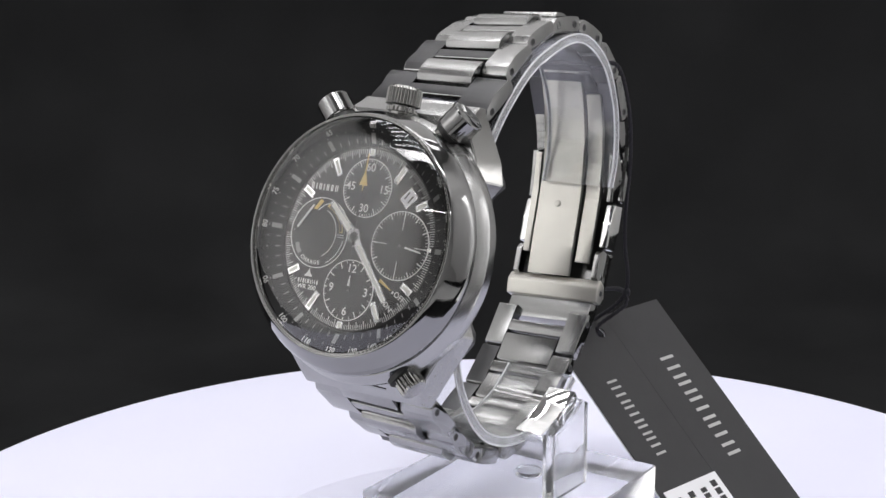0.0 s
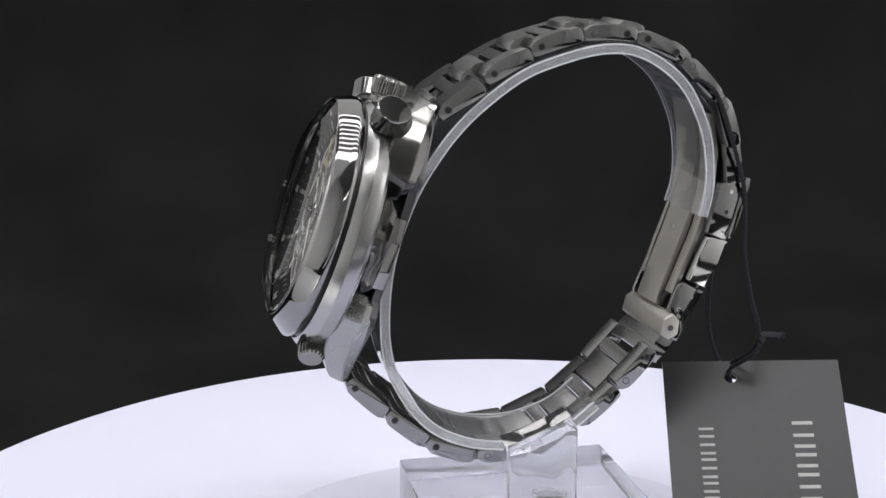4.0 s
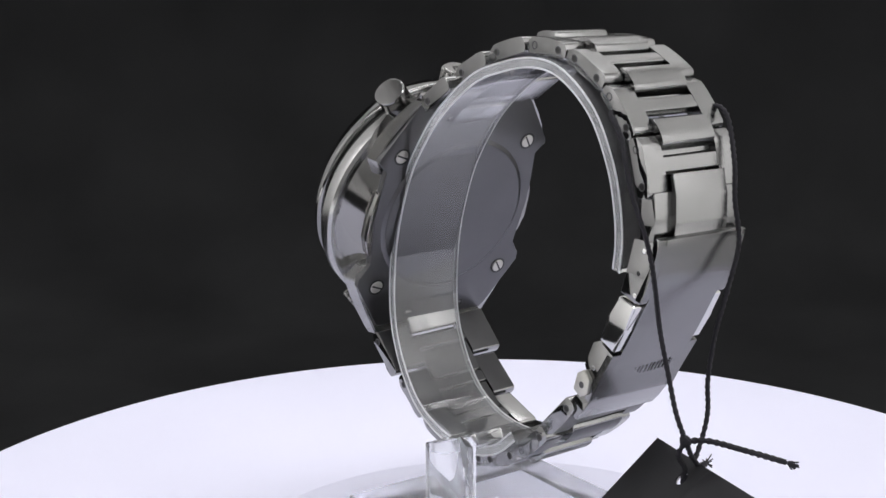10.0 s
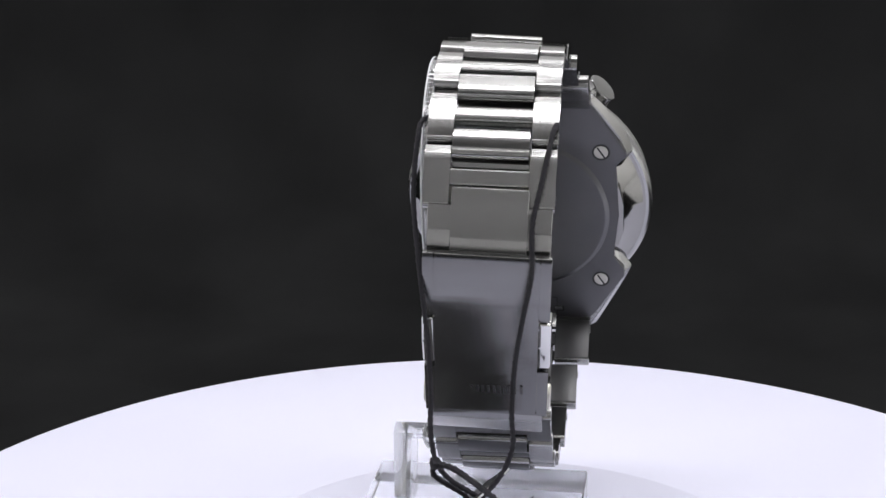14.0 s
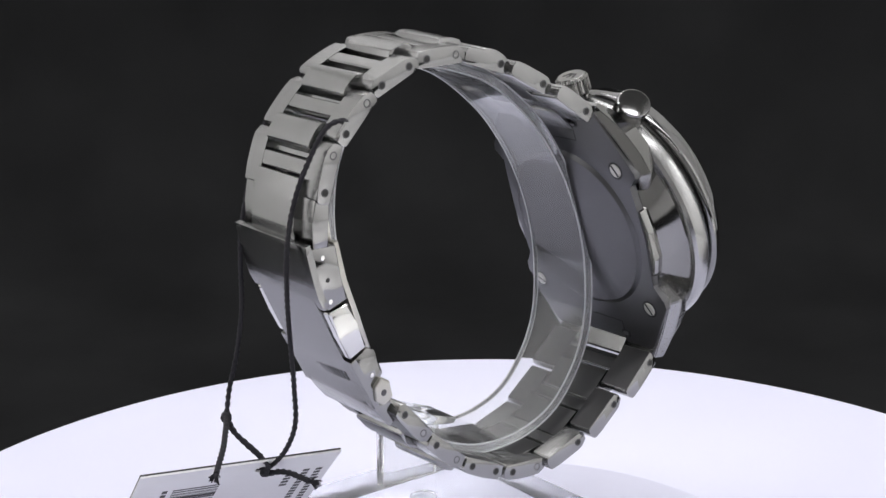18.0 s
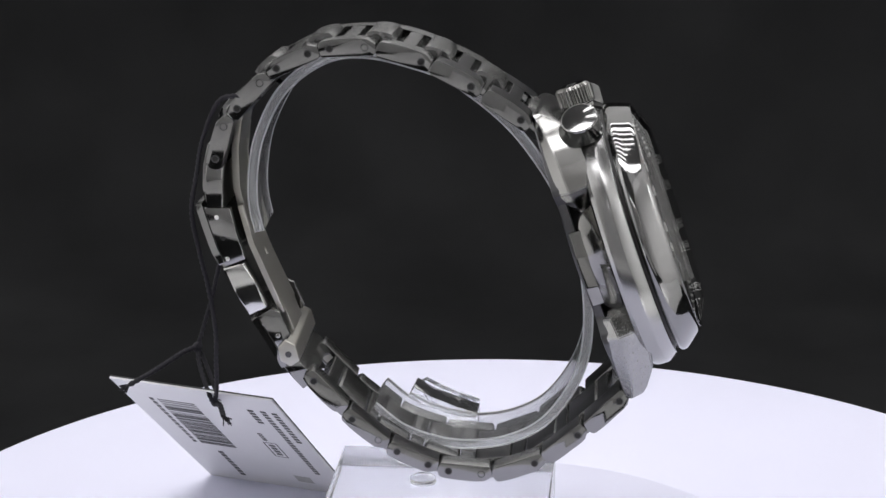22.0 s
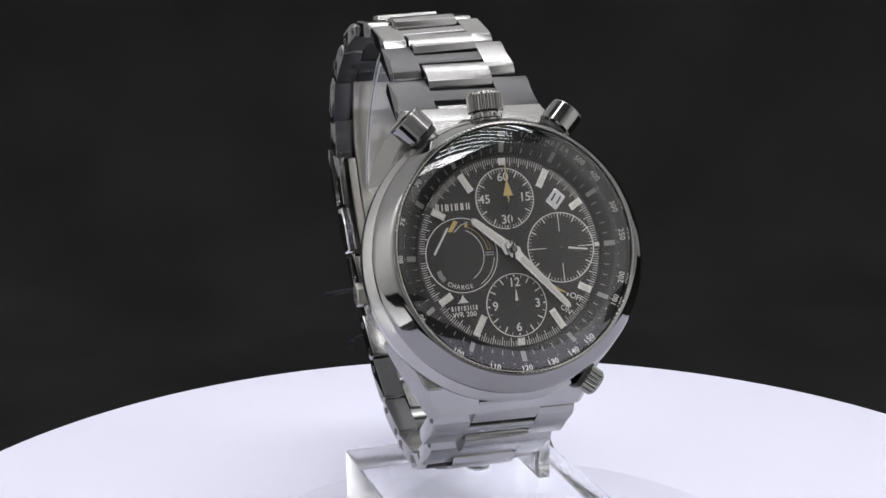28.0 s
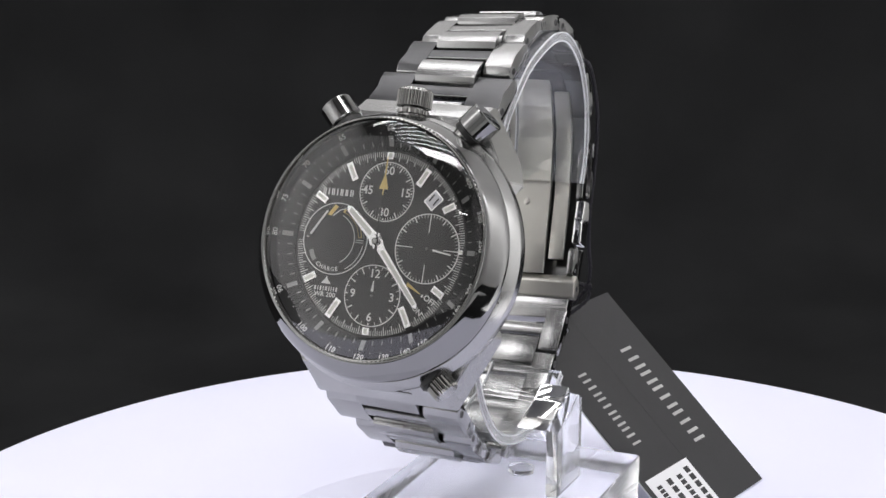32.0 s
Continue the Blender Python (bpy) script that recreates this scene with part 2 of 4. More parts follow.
# ---- setting ----
def quad_sheet(name, verts, faces, mat, label, category):
    me = bpy.data.meshes.new(name)
    me.from_pydata(verts, [], faces)
    me.materials.append(mat)
    ob = new(name, me)
    return tagged(ob, label, category, kind="structure")


def backdrop():
    """Black cloth that falls behind the turntable and runs forward under it."""
    rows, nx = [], 60
    prof = [(-0.73, -0.052), (-0.1, -0.052), (0.25, -0.052), (0.34, -0.045), (0.40, -0.015), (0.43, 0.04), (0.44, 0.12)]
    prof += [(0.44, 0.12 + 0.06 * k) for k in range(1, 3)]
    verts, faces = [], []
    for j, (y, z) in enumerate(prof):
        for i in range(nx + 1):
            x = -0.275 + 0.55 * i / nx
            w = max(0.0, min(1.0, (z + 0.04) / 0.1))
            verts.append((x, y + w * 0.006 * noise.noise(Vector((x * 7, z * 1.3, 2.0))) + w * 0.002 * noise.noise(Vector((x * 31, z * 3, 5.0))), z))
    for j in range(len(prof) - 1):
        for i in range(nx):
            a = j * (nx + 1) + i
            faces.append((a, a + 1, a + nx + 2, a + nx + 1))
    ob = quad_sheet("backdrop", verts, faces, CLOTH, "matt black cloth hung behind and under the turntable", "backdrop")
    ob.data.polygons.foreach_set("use_smooth", [True] * len(faces))


def slab(name, x0, x1, y0, y1, z0, z1, mat, label, category):
    bm = bmesh.new()
    bmesh.ops.create_cube(bm, size=1)
    bm.transform(Matrix.Translation(((x0 + x1) / 2, (y0 + y1) / 2, (z0 + z1) / 2)) @ Matrix.Diagonal((x1 - x0, y1 - y0, z1 - z0, 1)))
    return tagged(new(name, link_mesh(bm, name, mat)), label, category, kind="structure")


def room():
    """An unseen white fabric photo tent round the turntable, its tones set for reflections in the metal."""
    slab("floor", -0.5, 0.5, -0.75, 0.5, -0.075, -0.055, CLOTH, "black covered table top under the cloth", "floor")
    # pale sheets out of view, added to brighten the flanks of the links
    slab("table_mat", -0.28, 0.28, -0.74, -0.3, -0.051, -0.047, REFLECTOR, "unseen pale sheet added in front for the metal to reflect", "mat")
    for side in (-1, 1):
        slab("side_mat", *sorted((0.16 * side, 0.44 * side)), -0.2, 0.0, -0.051, -0.047, REFLECTOR, "pale mat on the table beside the turntable", "mat")
    slab("wall_left", -0.47, -0.46, -0.75, 0.5, -0.055, 0.8, TENT, "white fabric side of a photo tent", "wall")
    slab("wall_right", 0.46, 0.47, -0.75, 0.5, -0.055, 0.8, TENT, "white fabric side of a photo tent", "wall")
    # added sheet that stands in for the dim room before the open front
    slab("wall_front", -0.46, 0.46, -0.76, -0.75, -0.055, 0.8, FRONT, "unseen pale grey sheet added across the open front of a photo tent", "wall")
    slab("wall_back", -0.46, 0.46, 0.49, 0.5, -0.055, 0.8, TENT, "white fabric behind the black cloth", "wall")
    slab("ceiling", -0.47, 0.47, -0.12, 0.5, 0.8, 0.81, FLAP, "grey fabric top of a photo tent", "ceiling")
    slab("ceiling_front", -0.47, 0.47, -0.76, -0.12, 0.8, 0.81, FLAP, "grey fabric roof over the front of the tent", "ceiling")


backdrop()
room()


# ---- turntable ----
MOVERS = []


def make_turntable():
    t = thing("turntable", (0, 0, -55), "round glossy white plastic display turntable", "turntable")
    part("platter", lathe([(0, 0), (53.8, 0), (54.2, -0.12), (54.8, -0.12), (55.2, 0), (129.5, 0), (130.6, -0.5), (131.6, -1.6), (131.6, -8), (130, -9.5), (0, -9.5)], 160), WHITE_DISC, t)
    part("drum", lathe([(0, -9.9), (104, -9.9), (106, -11), (112, -50), (111, -55), (0, -55)], 120), WHITE_DISC, t, "plain white plastic drum base")
    MOVERS.append(t)


make_turntable()


# ---- acrylic stand ----
def ring_line():
    """Centre line of the C-ring in y, z, from the lower end round the dial side to the upper end."""
    pts = [(20.2, -97.3), (15.2, -101.2), (9, -103.5), (2.5, -104.2), (-5, -103.0), (-11.8, -99.4), (-17.0, -92.6), (-19.7, -85), (-20.0, -76), (-18.6, -66.5), (-15.2, -57),
           (-10.8, -49.4), (-4.6, -42.0), (4.6, -35.0), (12.5, -31.9), (21, -30.2), (28.4, -31.4), (35.9, -36.9), (40.3, -45), (41.8, -52), (41.9, -58), (40.9, -62.8)]
    return [(y, z + TOP) for y, z in pts]


def ring_strip(offset, half, x_in, x_out):
    """A band that follows the ring at an offset from its centre line; its place across drifts towards the upper end."""
    line = [Vector((p.x, p.y)) for p in smooth_line([(y, z, 0) for y, z in ring_line()], 5)]
    bm = bmesh.new()
    rings = []
    n = len(line) - 1
    for i, p in enumerate(line):
        d = (line[min(i + 1, n)] - line[max(i - 1, 0)]).normalized()
        nrm = Vector((d.y, -d.x))
        u = i / n
        shift = 0.8 - 1.0 * min(u / 0.45, 1) - 3.6 * max(0, (u - 0.5) / 0.5)
        skew = 0.11 * max(0.0, (u - 0.5) / 0.5)
        a, b = p + nrm * (offset - half), p + nrm * (offset + half)
        rings.append([bm.verts.new((x + shift, q.x + skew * x, q.y)) for x, q in ((x_in, a), (x_out, a), (x_out, b), (x_in, b))])
    for lo, hi in zip(rings, rings[1:]):
        for k in range(4):
            bm.faces.new((lo[k], lo[(k + 1) % 4], hi[(k + 1) % 4], hi[k]))
    bm.faces.new(rings[0][::-1])
    bm.faces.new(rings[-1])
    bmesh.ops.bevel(bm, geom=[e for e in bm.edges if e.calc_face_angle(0) > 1.2], offset=min(0.1, half * 0.3), segments=1, affect="EDGES")
    return bm


def make_stand():
    t = thing("display_stand", (1, 9, 0), "clear acrylic watch stand with a C-shaped ring", "display stand")
    base = part("base", prism([(-19.5, -13.2), (22.5, -13.2), (21.5, 31), (-19.8, 29.5)], 0.1, 15, 0.7, 3), ACRYLIC_BASE, t, "thick clear acrylic block")
    part("plug", moved(lathe([(0, 0), (2.6, 0), (2.6, 1.0), (0, 1.0)], 32), Matrix.Translation((3, 12, 15.02))), ACRYLIC_BASE, base)
    post = part("post", across([(1.8, 15.05), (14.8, 15.05), (14.8, 31.6), (12.5, 32.9), (11, 32.0), (6, 29.6), (1.8, 28.6)], 12.3, 14.7, 0.35), ACRYLIC, t, "upright clear acrylic plate")
    part("tongue", across(ribbon([(1.8, 27.4), (6, 28.3), (11, 30.4), (14.6, 32.6)], 1.1), 6.3, 12.2, 0.3), ACRYLIC, post)
    ring = part("ring", ring_strip(0.2, 0.9, -7.4, 7.4), ACRYLIC, t, "clear acrylic C-shaped ring", sharp=40)
    for side in (-1, 1):
        x0, x1 = sorted((side * 7.3, side * 7.5))
        part("ring_edge", ring_strip(0.2, 0.86, x0, x1), ACRYLIC_CUT, ring, "frosted cut edge of the acrylic ring", sharp=40)
        # thin milky strips draw the bright glints along the clear ring's corners
        for off in (-0.62, 1.02):
            x0, x1 = sorted((side * 7.36, side * 7.58))
            part("ring_rim", ring_strip(off, 0.13, x0, x1), ACRYLIC_GLINT, ring, "thin milky strip drawn as the glint along the acrylic ring's corner", sharp=40)
    for o in (base, post, ring, *ring.children, *base.children, *post.children):
        o.visible_shadow = False
    MOVERS.append(t)


make_stand()


# ---- watch ----
CX = -5.9
CASE = Matrix.Translation((CX, -19.0, 66.8)) @ pose(0, 0, 0, 70.7)
watch = thing("wristwatch", (CX, 4.0, 21.5), "grey titanium chronograph wristwatch with a charcoal dial", "wristwatch")
MOVERS.append(watch)


def mirrored(right):
    """Full outline from the right half, given from top to bottom."""
    return right + [(-x, y) for x, y in right[::-1]]


def case_part(name, bm, mat, parent=watch, label="", sharp=24, flank=None, flank_at=0.75):
    return part(name, bm, mat, parent, label, CASE, sharp, flank, flank_at)


def egg(bm, r0, r1, squash, shift):
    """Pull the outer rings of a turned part downwards, so that the rim is narrow at twelve and wide at six."""
    for v in bm.verts:
        k = max(0.0, min(1.0, (math.hypot(v.co.x, v.co.y) - r0) / (r1 - r0)))
        v.co.y = v.co.y * (1 - squash * k) + shift * k
    return bm


def lug_block(levels, low, high, top_cut, foot):
    """Lugs from rows of (height b, half width): a flat top, a wide slanted outer facet and a narrow facet below it."""
    bm = bmesh.new()
    rows = []
    for b, w in levels:
        h0, h1 = low(b), high(b)
        cut = min(top_cut, 0.55 * (h1 - h0))
        side = [(w - 1.3, h0), (w, h0 + foot * (h1 - h0)), (w - cut * 0.75, h1 - 0.12), (w - cut * 0.75 - 0.35, h1)]
        rows.append([bm.verts.new((x, b, h)) for x, h in side] + [bm.verts.new((-x, b, h)) for x, h in side[::-1]])
    n = len(rows[0])
    for p, q in zip(rows, rows[1:]):
        for k in range(n):
            bm.faces.new((p[k], p[(k + 1) % n], q[(k + 1) % n], q[k]))
    bm.faces.new(rows[0])
    bm.faces.new(rows[-1][::-1])
    bmesh.ops.recalc_face_normals(bm, faces=bm.faces)
    bmesh.ops.bevel(bm, geom=[e for e in bm.edges if e.calc_face_angle(0) > 0.35], offset=0.16, segments=2, affect="EDGES", clamp_overlap=True)
    return bm


def make_case():
    band = case_part("case_band", egg(lathe([(0, 4.9), (23.2, 4.9), (24.0, 5.1), (24.45, 5.7), (24.6, 6.4), (24.6, 7.9), (24.45, 8.25), (23.2, 9.85), (22.6, 10.0), (0, 10.0)], 160), 18, 22, 0.02, -1.3), BRUSHED_DIAL, watch, "brushed case middle", sharp=16)
    # lugs, above and below, thin out towards the bracelet
    case_part("upper_lug_block", lug_block([(8.6, 17.6), (9.2, 18.7), (12.9, 20.9), (16.6, 19.7), (20.0, 17.6), (23.6, 14.9), (25.2, 13.6), (26.2, 13.1)],
              lambda b: 0.3 - 0.07 * (b - 10) if b > 12 else 0.3 + 0.3 * (12.9 - b), lambda b: min(6.4, 6.3 - 0.05 * (b - 13) - 0.085 * max(0, b - 18.6) ** 2 - 0.45 * max(0, 12.5 - b)), 3.6, 0.30), BRUSHED_DIAL, watch, "faceted upper lugs of the case", flank=POLISHED, sharp=14, flank_at=0.4)
    case_part("lower_lug_block", lug_block([(-26.9, 13.9), (-25.8, 14.6), (-22.0, 16.8), (-18.5, 18.7), (-14.6, 20.6), (-13.6, 20.9), (-10.6, 19.0), (-9.6, 17.2)],
              lambda b: 0.1 + 0.06 * (b + 10), lambda b: min(6.3, 6.3 + 0.05 * (b + 14) - 0.07 * max(0, -b - 20) ** 2 - 0.9 * max(0, b + 13)), 2.2, 0.34), BRUSHED_DIAL, watch, "faceted lower lugs of the case", flank=BRUSHED_SIDE, sharp=14, flank_at=0.4)
    back = mirrored([(12.0, 25.0), (13.0, 24.0), (19.6, 13.8), (19.8, 12.8), (17.4, 10.8), (18.0, 7.0), (18.4, 0.0), (17.6, -7.5), (17.2, -10.0), (19.4, -12.6), (19.6, -14.4), (13.4, -24.2), (12.4, -25.0)])
    plate = case_part("case_back", prism(back, -0.9, 0.6, 0.25), SATIN, watch, "satin metal case back")
    dish = Matrix.Translation((0, -0.6, 0))
    case_part("back_disc", moved(lathe([(0, -1.42), (15.6, -1.4), (15.8, -1.36), (16.7, -0.8), (16.8, -0.6), (0, -0.6)], 128), dish), SATIN, plate, "shallow raised disc of the case back", sharp=10)
    # seams round the end pieces of the bracelet, and the ends of the spring bars
    for b0, b1 in ((18.6, 24.4), (-20.2, -24.6)):
        seam = join([moved(box(12.0, 0.16, 0.1), Matrix.Translation((0, b0, -0.9)))] + [moved(box(0.16, abs(b1 - b0), 0.1), Matrix.Translation((e * 6.0, (b0 + b1) / 2, -0.9))) for e in (-1, 1)])
        case_part("back_seam", seam, HOLE, plate)
        for e in (-1, 1):
            case_part("bar_slot", moved(prism(rounded(2.2, 1.3, 0.3, 2), -0.96, -0.8), Matrix.Translation((e * 6.4, b0 + 0.6 * (b1 - b0), 0))), HOLE, plate)
            case_part("spring_bar_end", moved(lathe([(0, 0.7), (0.3, 0.7), (0.42, 0.55), (0.42, -0.7), (0, -0.7)], 16), Matrix.Translation((e * 6.3, b0 + 0.6 * (b1 - b0), -0.86)) @ pose(0, 0, 0, 0, 90, 0)), SATIN, plate)
    for a, b in ((14.9, 13.8), (-14.9, 13.8), (14.9, -15.3), (-14.9, -15.3)):
        m = Matrix.Translation((a, b, 0)) @ pose(0, 0, 0, 0, 0, 40 + 23 * a)
        case_part("screw_well", moved(lathe([(0, -0.95), (1.75, -0.95), (1.75, -0.7), (0, -0.7)], 32), m), HOLE, plate)
        case_part("screw", moved(lathe([(0, -1.12), (1.15, -1.12), (1.35, -0.98), (1.35, -0.7), (0, -0.7)], 32), m), BRIGHT, plate, "slotted steel screw")
        case_part("screw_slot", moved(box(2.5, 0.34, 0.1), m @ Matrix.Translation((0, 0, -1.12))), HOLE, plate)
    # polished cone under the brushed ring, with a raised tab on each flank
    case_part("case_flank", egg(lathe([(0, 0.3), (17.3, 0.3), (18.6, 0.7), (19.4, 1.5), (20.2, 2.6), (22.9, 4.75), (23.4, 4.88), (0, 4.88)], 160), 17, 22, 0.02, -1.2), POLISHED, watch, "polished conical flank of the case")
    for s in (1, -1):
        tab = prism([(s * 16.6, 6.6), (s * 18.4, 5.8), (s * 19.3, 1.6), (s * 19.3, -4.2), (s * 18.2, -7.6), (s * 16.4, -8.4)][::s], -0.6, 1.5, 0.3, 2)
        case_part("flank_tab", tab, POLISHED, watch, "polished tab on the flank")
    case_part("groove", egg(lathe([(21.6, 9.7), (22.6, 9.8), (22.6, 10.7), (21.6, 10.7)], 128, True), 18, 22, 0.015, -0.8), HOLE, band)
    bezel = case_part("bezel", egg(lathe([(20.5, 10.35), (22.7, 10.35), (23.3, 10.5), (23.72, 10.9), (23.86, 11.35), (23.75, 11.8), (23.3, 12.5), (22.6, 13.4), (21.75, 14.5), (21.35, 14.98), (21.1, 15.15), (20.75, 15.1), (20.6, 14.8), (20.5, 13.0)], 180), 20.8, 23.9, 0.03, -0.95), BEZEL, watch, "polished smooth bezel", sharp=40)
    case_part("coin_ring", lathe([(20.48, 15.1), (20.56, 15.22), (20.75, 15.3), (20.95, 15.22), (20.95, 14.7)], 640, False, 160, 0.10, (1, 3)), POLISHED, bezel)
    crystal = case_part("crystal", lathe([(17.3, 17.0), (17.1, 17.1), (16.6, 17.18), (12, 17.28), (6, 17.34), (0, 17.36)], 160), GLASS, watch, "clear sapphire crystal", sharp=50)
    edge = case_part("crystal_edge", lathe([(20.35, 14.4), (20.35, 15.2), (20.2, 15.4), (17.3, 17.0)], 160), GLASS_EDGE, crystal, "wide bevelled edge of the crystal", sharp=30)
    crystal.visible_shadow = edge.visible_shadow = False


def make_crowns():
    up = Matrix.Translation((0.2, 0, 6.5)) @ pose(0, 0, 0, -90)
    crown = case_part("crown", moved(lathe([(0, 24.0), (2.6, 24.0), (3.15, 24.25), (3.15, 27.0), (2.7, 27.45), (2.5, 27.55), (0, 27.55)], 264, False, 33, 0.24, (2, 3)), up), POLISHED, watch, "knurled crown at the top of the case", sharp=14)
    case_part("crown_neck", moved(lathe([(2.1, 21.5), (2.1, 22.9), (2.75, 23.0), (2.75, 23.7), (2.2, 23.8), (2.2, 24.2)], 96, False, 24, 0.12, (2, 3)), up), POLISHED, crown)
    for dx in (-0.85, 0.0, 0.85):
        case_part("crown_mark", moved(prism([(-0.3, -0.9), (0.3, -0.9), (0.12, 1.0), (-0.12, 1.0)], 27.5, 27.59), up @ pose(dx, 0, 0, 0, 0, -dx * 28)), HOLE, crown)
    for s in (1, -1):
        m = Matrix.Translation((s * 14.9, 23.7, 7.1)) @ pose(0, 0, 0, 0, 0, -43 * s) @ pose(0, 0, 0, -90) @ Matrix.Diagonal((1.0, 1.06, 1.0, 1))
        pusher = case_part("pusher", moved(lathe([(0, -4.3), (2.8, -4.3), (3.05, -4.0), (3.05, -0.34), (2.98, -0.16), (2.8, -0.06), (1.4, 0.02), (0, 0.05)], 64), m), BEZEL, watch, "polished oval chronograph pusher", sharp=12)
        case_part("pusher_collar", moved(lathe([(0, -5.2), (2.7, -5.2), (2.7, -4.4), (0, -4.4)], 40), m), HOLE, pusher)
        case_part("pusher_stem", moved(lathe([(0, -7.2), (2.2, -7.2), (2.2, -4.2), (0, -4.2)], 40), m), POLISHED, pusher)
    m = Matrix.Translation((14.6, -24.0, 7.2)) @ pose(0, 0, 0, 0, 0, -128) @ pose(0, 0, 0, -90)
    small = case_part("selector_crown", moved(lathe([(0, -2.9), (2.1, -2.9), (2.4, -2.7), (2.4, -0.4), (2.05, 0), (0, 0)], 216, False, 18, 0.34, (2, 3)), m), POLISHED, watch, "fluted lower selector crown", sharp=14)
    case_part("selector_pocket", moved(prism(rounded(5.2, 5.0, 1.2), -3.9, -2.95), m), HOLE, small)
    case_part("selector_neck", moved(lathe([(0, -5.0), (1.7, -5.0), (1.7, -2.8), (0, -2.8)], 40), m), POLISHED, small)


DC = Matrix.Translation((0, -0.45, 0))
DZ = 11.65


def polar(r, degrees):
    """A point at r from the dial's centre, clockwise from twelve."""
    q = radians(degrees)
    return r * math.sin(q), r * math.cos(q)


def at_clock(r, degrees, z=0.0):
    x, y = polar(r, degrees)
    return Matrix.Translation((x, y, z)) @ pose(0, 0, 0, 0, 0, -degrees)


def ticks(r0, r1, width, angles, z, h=0.04):
    return join([moved(box(width, r1 - r0, h), at_clock((r0 + r1) / 2, a, z)) for a in angles])


def dial_part(name, bm, mat, parent, label="", m=None):
    return part(name, bm, mat, parent, label, CASE @ DC @ (m or Matrix()))


def make_dial():
    dial = dial_part("dial", lathe([(0, DZ), (16.3, DZ), (16.3, DZ - 0.6), (0, DZ - 0.6)], 128), DIAL, watch, "charcoal chronograph dial")
    # sloped chapter ring with the speed scale
    flange = part("chapter_ring", lathe([(16.2, DZ + 0.25), (16.4, DZ + 0.45), (20.15, DZ + 2.2), (20.3, DZ + 1.0), (16.2, DZ - 0.4)], 160, True), CHAPTER, watch, "sloped dark chapter ring", CASE @ DC)

    def slope(r):
        return DZ + 0.47 + (r - 16.4) * 0.467

    def on_flange(r, a):
        return at_clock(r, a, slope(r)) @ pose(0, 0, 0, 25.0)

    for k in range(12):
        dial_part("flange_mark", moved(box(0.75 if k % 3 else 0.85, 1.9, 0.08), on_flange(17.6, 30 * k)), PRINT_GREY, flange)
    dial_part("flange_ticks", join([moved(box(0.15, 0.9, 0.05), on_flange(17.1, 6 * k)) for k in range(60) if k % 5]), PRINT_GREY, flange)
    dial_part("flange_dots", join([moved(lathe([(0, 0.03), (0.14, 0.03), (0.14, 0)], 10), on_flange(18.85, 6.0 * k)) for k in range(60)]), PRINT_GREY, flange)
    for v in (60, 65, 70, 75, 80, 90, 100, 110, 120, 130, 140, 150, 180, 200, 250, 300, 400, 500):
        a = (3600 / v) * 6 % 360
        turn = pose(0, 0, 0, 0, 0, 180) if 100 < a < 226 else Matrix()
        dial_part("scale_numeral", moved(lettering(str(v), 0.92, 0.02, 1.05), on_flange(19.6, a) @ turn), PRINT, flange)
    for k, ch in enumerate("TACHYMETER"):
        dial_part("scale_letter", moved(lettering(ch, 0.85, 0.02), on_flange(19.6, 10.5 + 2.75 * k)), PRINT_GREY, flange)
    # minute track
    dial_part("minute_track", ticks(14.95, 15.85, 0.09, [1.5 * k for k in range(240) if k % 4 and k % 20 not in (1, 19)], DZ + 0.08), PRINT, dial)
    dial_part("minute_marks", ticks(14.4, 15.85, 0.13, [6 * k for k in range(60) if k % 5], DZ + 0.08), PRINT, dial)
    long_mark = {1: (12.0, 15.4), 2: (13.0, 15.5), 4: (13.0, 15.5), 5: (11.9, 15.6), 7: (11.9, 15.6), 8: (12.9, 15.5), 10: (12.7, 15.2), 11: (12.0, 15.4), 0: (14.5, 15.8), 6: (14.5, 15.8), 3: (15.0, 15.9)}
    for k, (r0, r1) in long_mark.items():
        w = 1.35 if k in (0, 6) else (0.8 if k == 3 else 1.25)
        mk = dial_part("hour_marker", moved(prism(rounded(w, r1 - r0, 0.05, 1), 0, 0.62, 0.2, 1), at_clock((r0 + r1) / 2, 30 * k, DZ)), MARKER, dial, "polished applied hour marker")
        dial_part("lume", moved(box(w * 0.5, (r1 - r0) * 0.72, 0.05), at_clock((r0 + r1) / 2, 30 * k, DZ + 0.63)), LUME, mk)
    # small dials
    subs = {"top": (0, 8.95, 5.15), "bottom": (0.05, -9.0, 5.3), "right": (9.05, 0.0, 5.95), "left": (-8.6, 0.0, 6.25)}
    made = {}
    for key, (x, y, r) in subs.items():
        m = Matrix.Translation((x, y, DZ + 0.12))
        ring = [(r - 0.13, -0.1), (r - 0.13, 0.07), (r + 0.03, 0.07), (r + 0.03, -0.1)]
        sub = dial_part("small_dial", moved(lathe([(0, 0.02), (r - 0.13, 0.02), (r - 0.13, -0.1), (0, -0.1)], 80), m), DIAL, dial, "small dial with a fine grooved face")
        dial_part("small_dial_ring", moved(lathe(ring, 96, True), m), PRINT, sub)
        made[key] = (sub, m)
    for key, r, count, big in (("top", 5.0, 60, 5), ("bottom", 5.1, 24, 2), ("right", 5.8, 60, 5)):
        sub, m = made[key]
        dial_part("fine_ticks", moved(ticks(r - 0.5, r, 0.09, [360 / count * k for k in range(count) if k % big], 0.08), m), PRINT, sub)
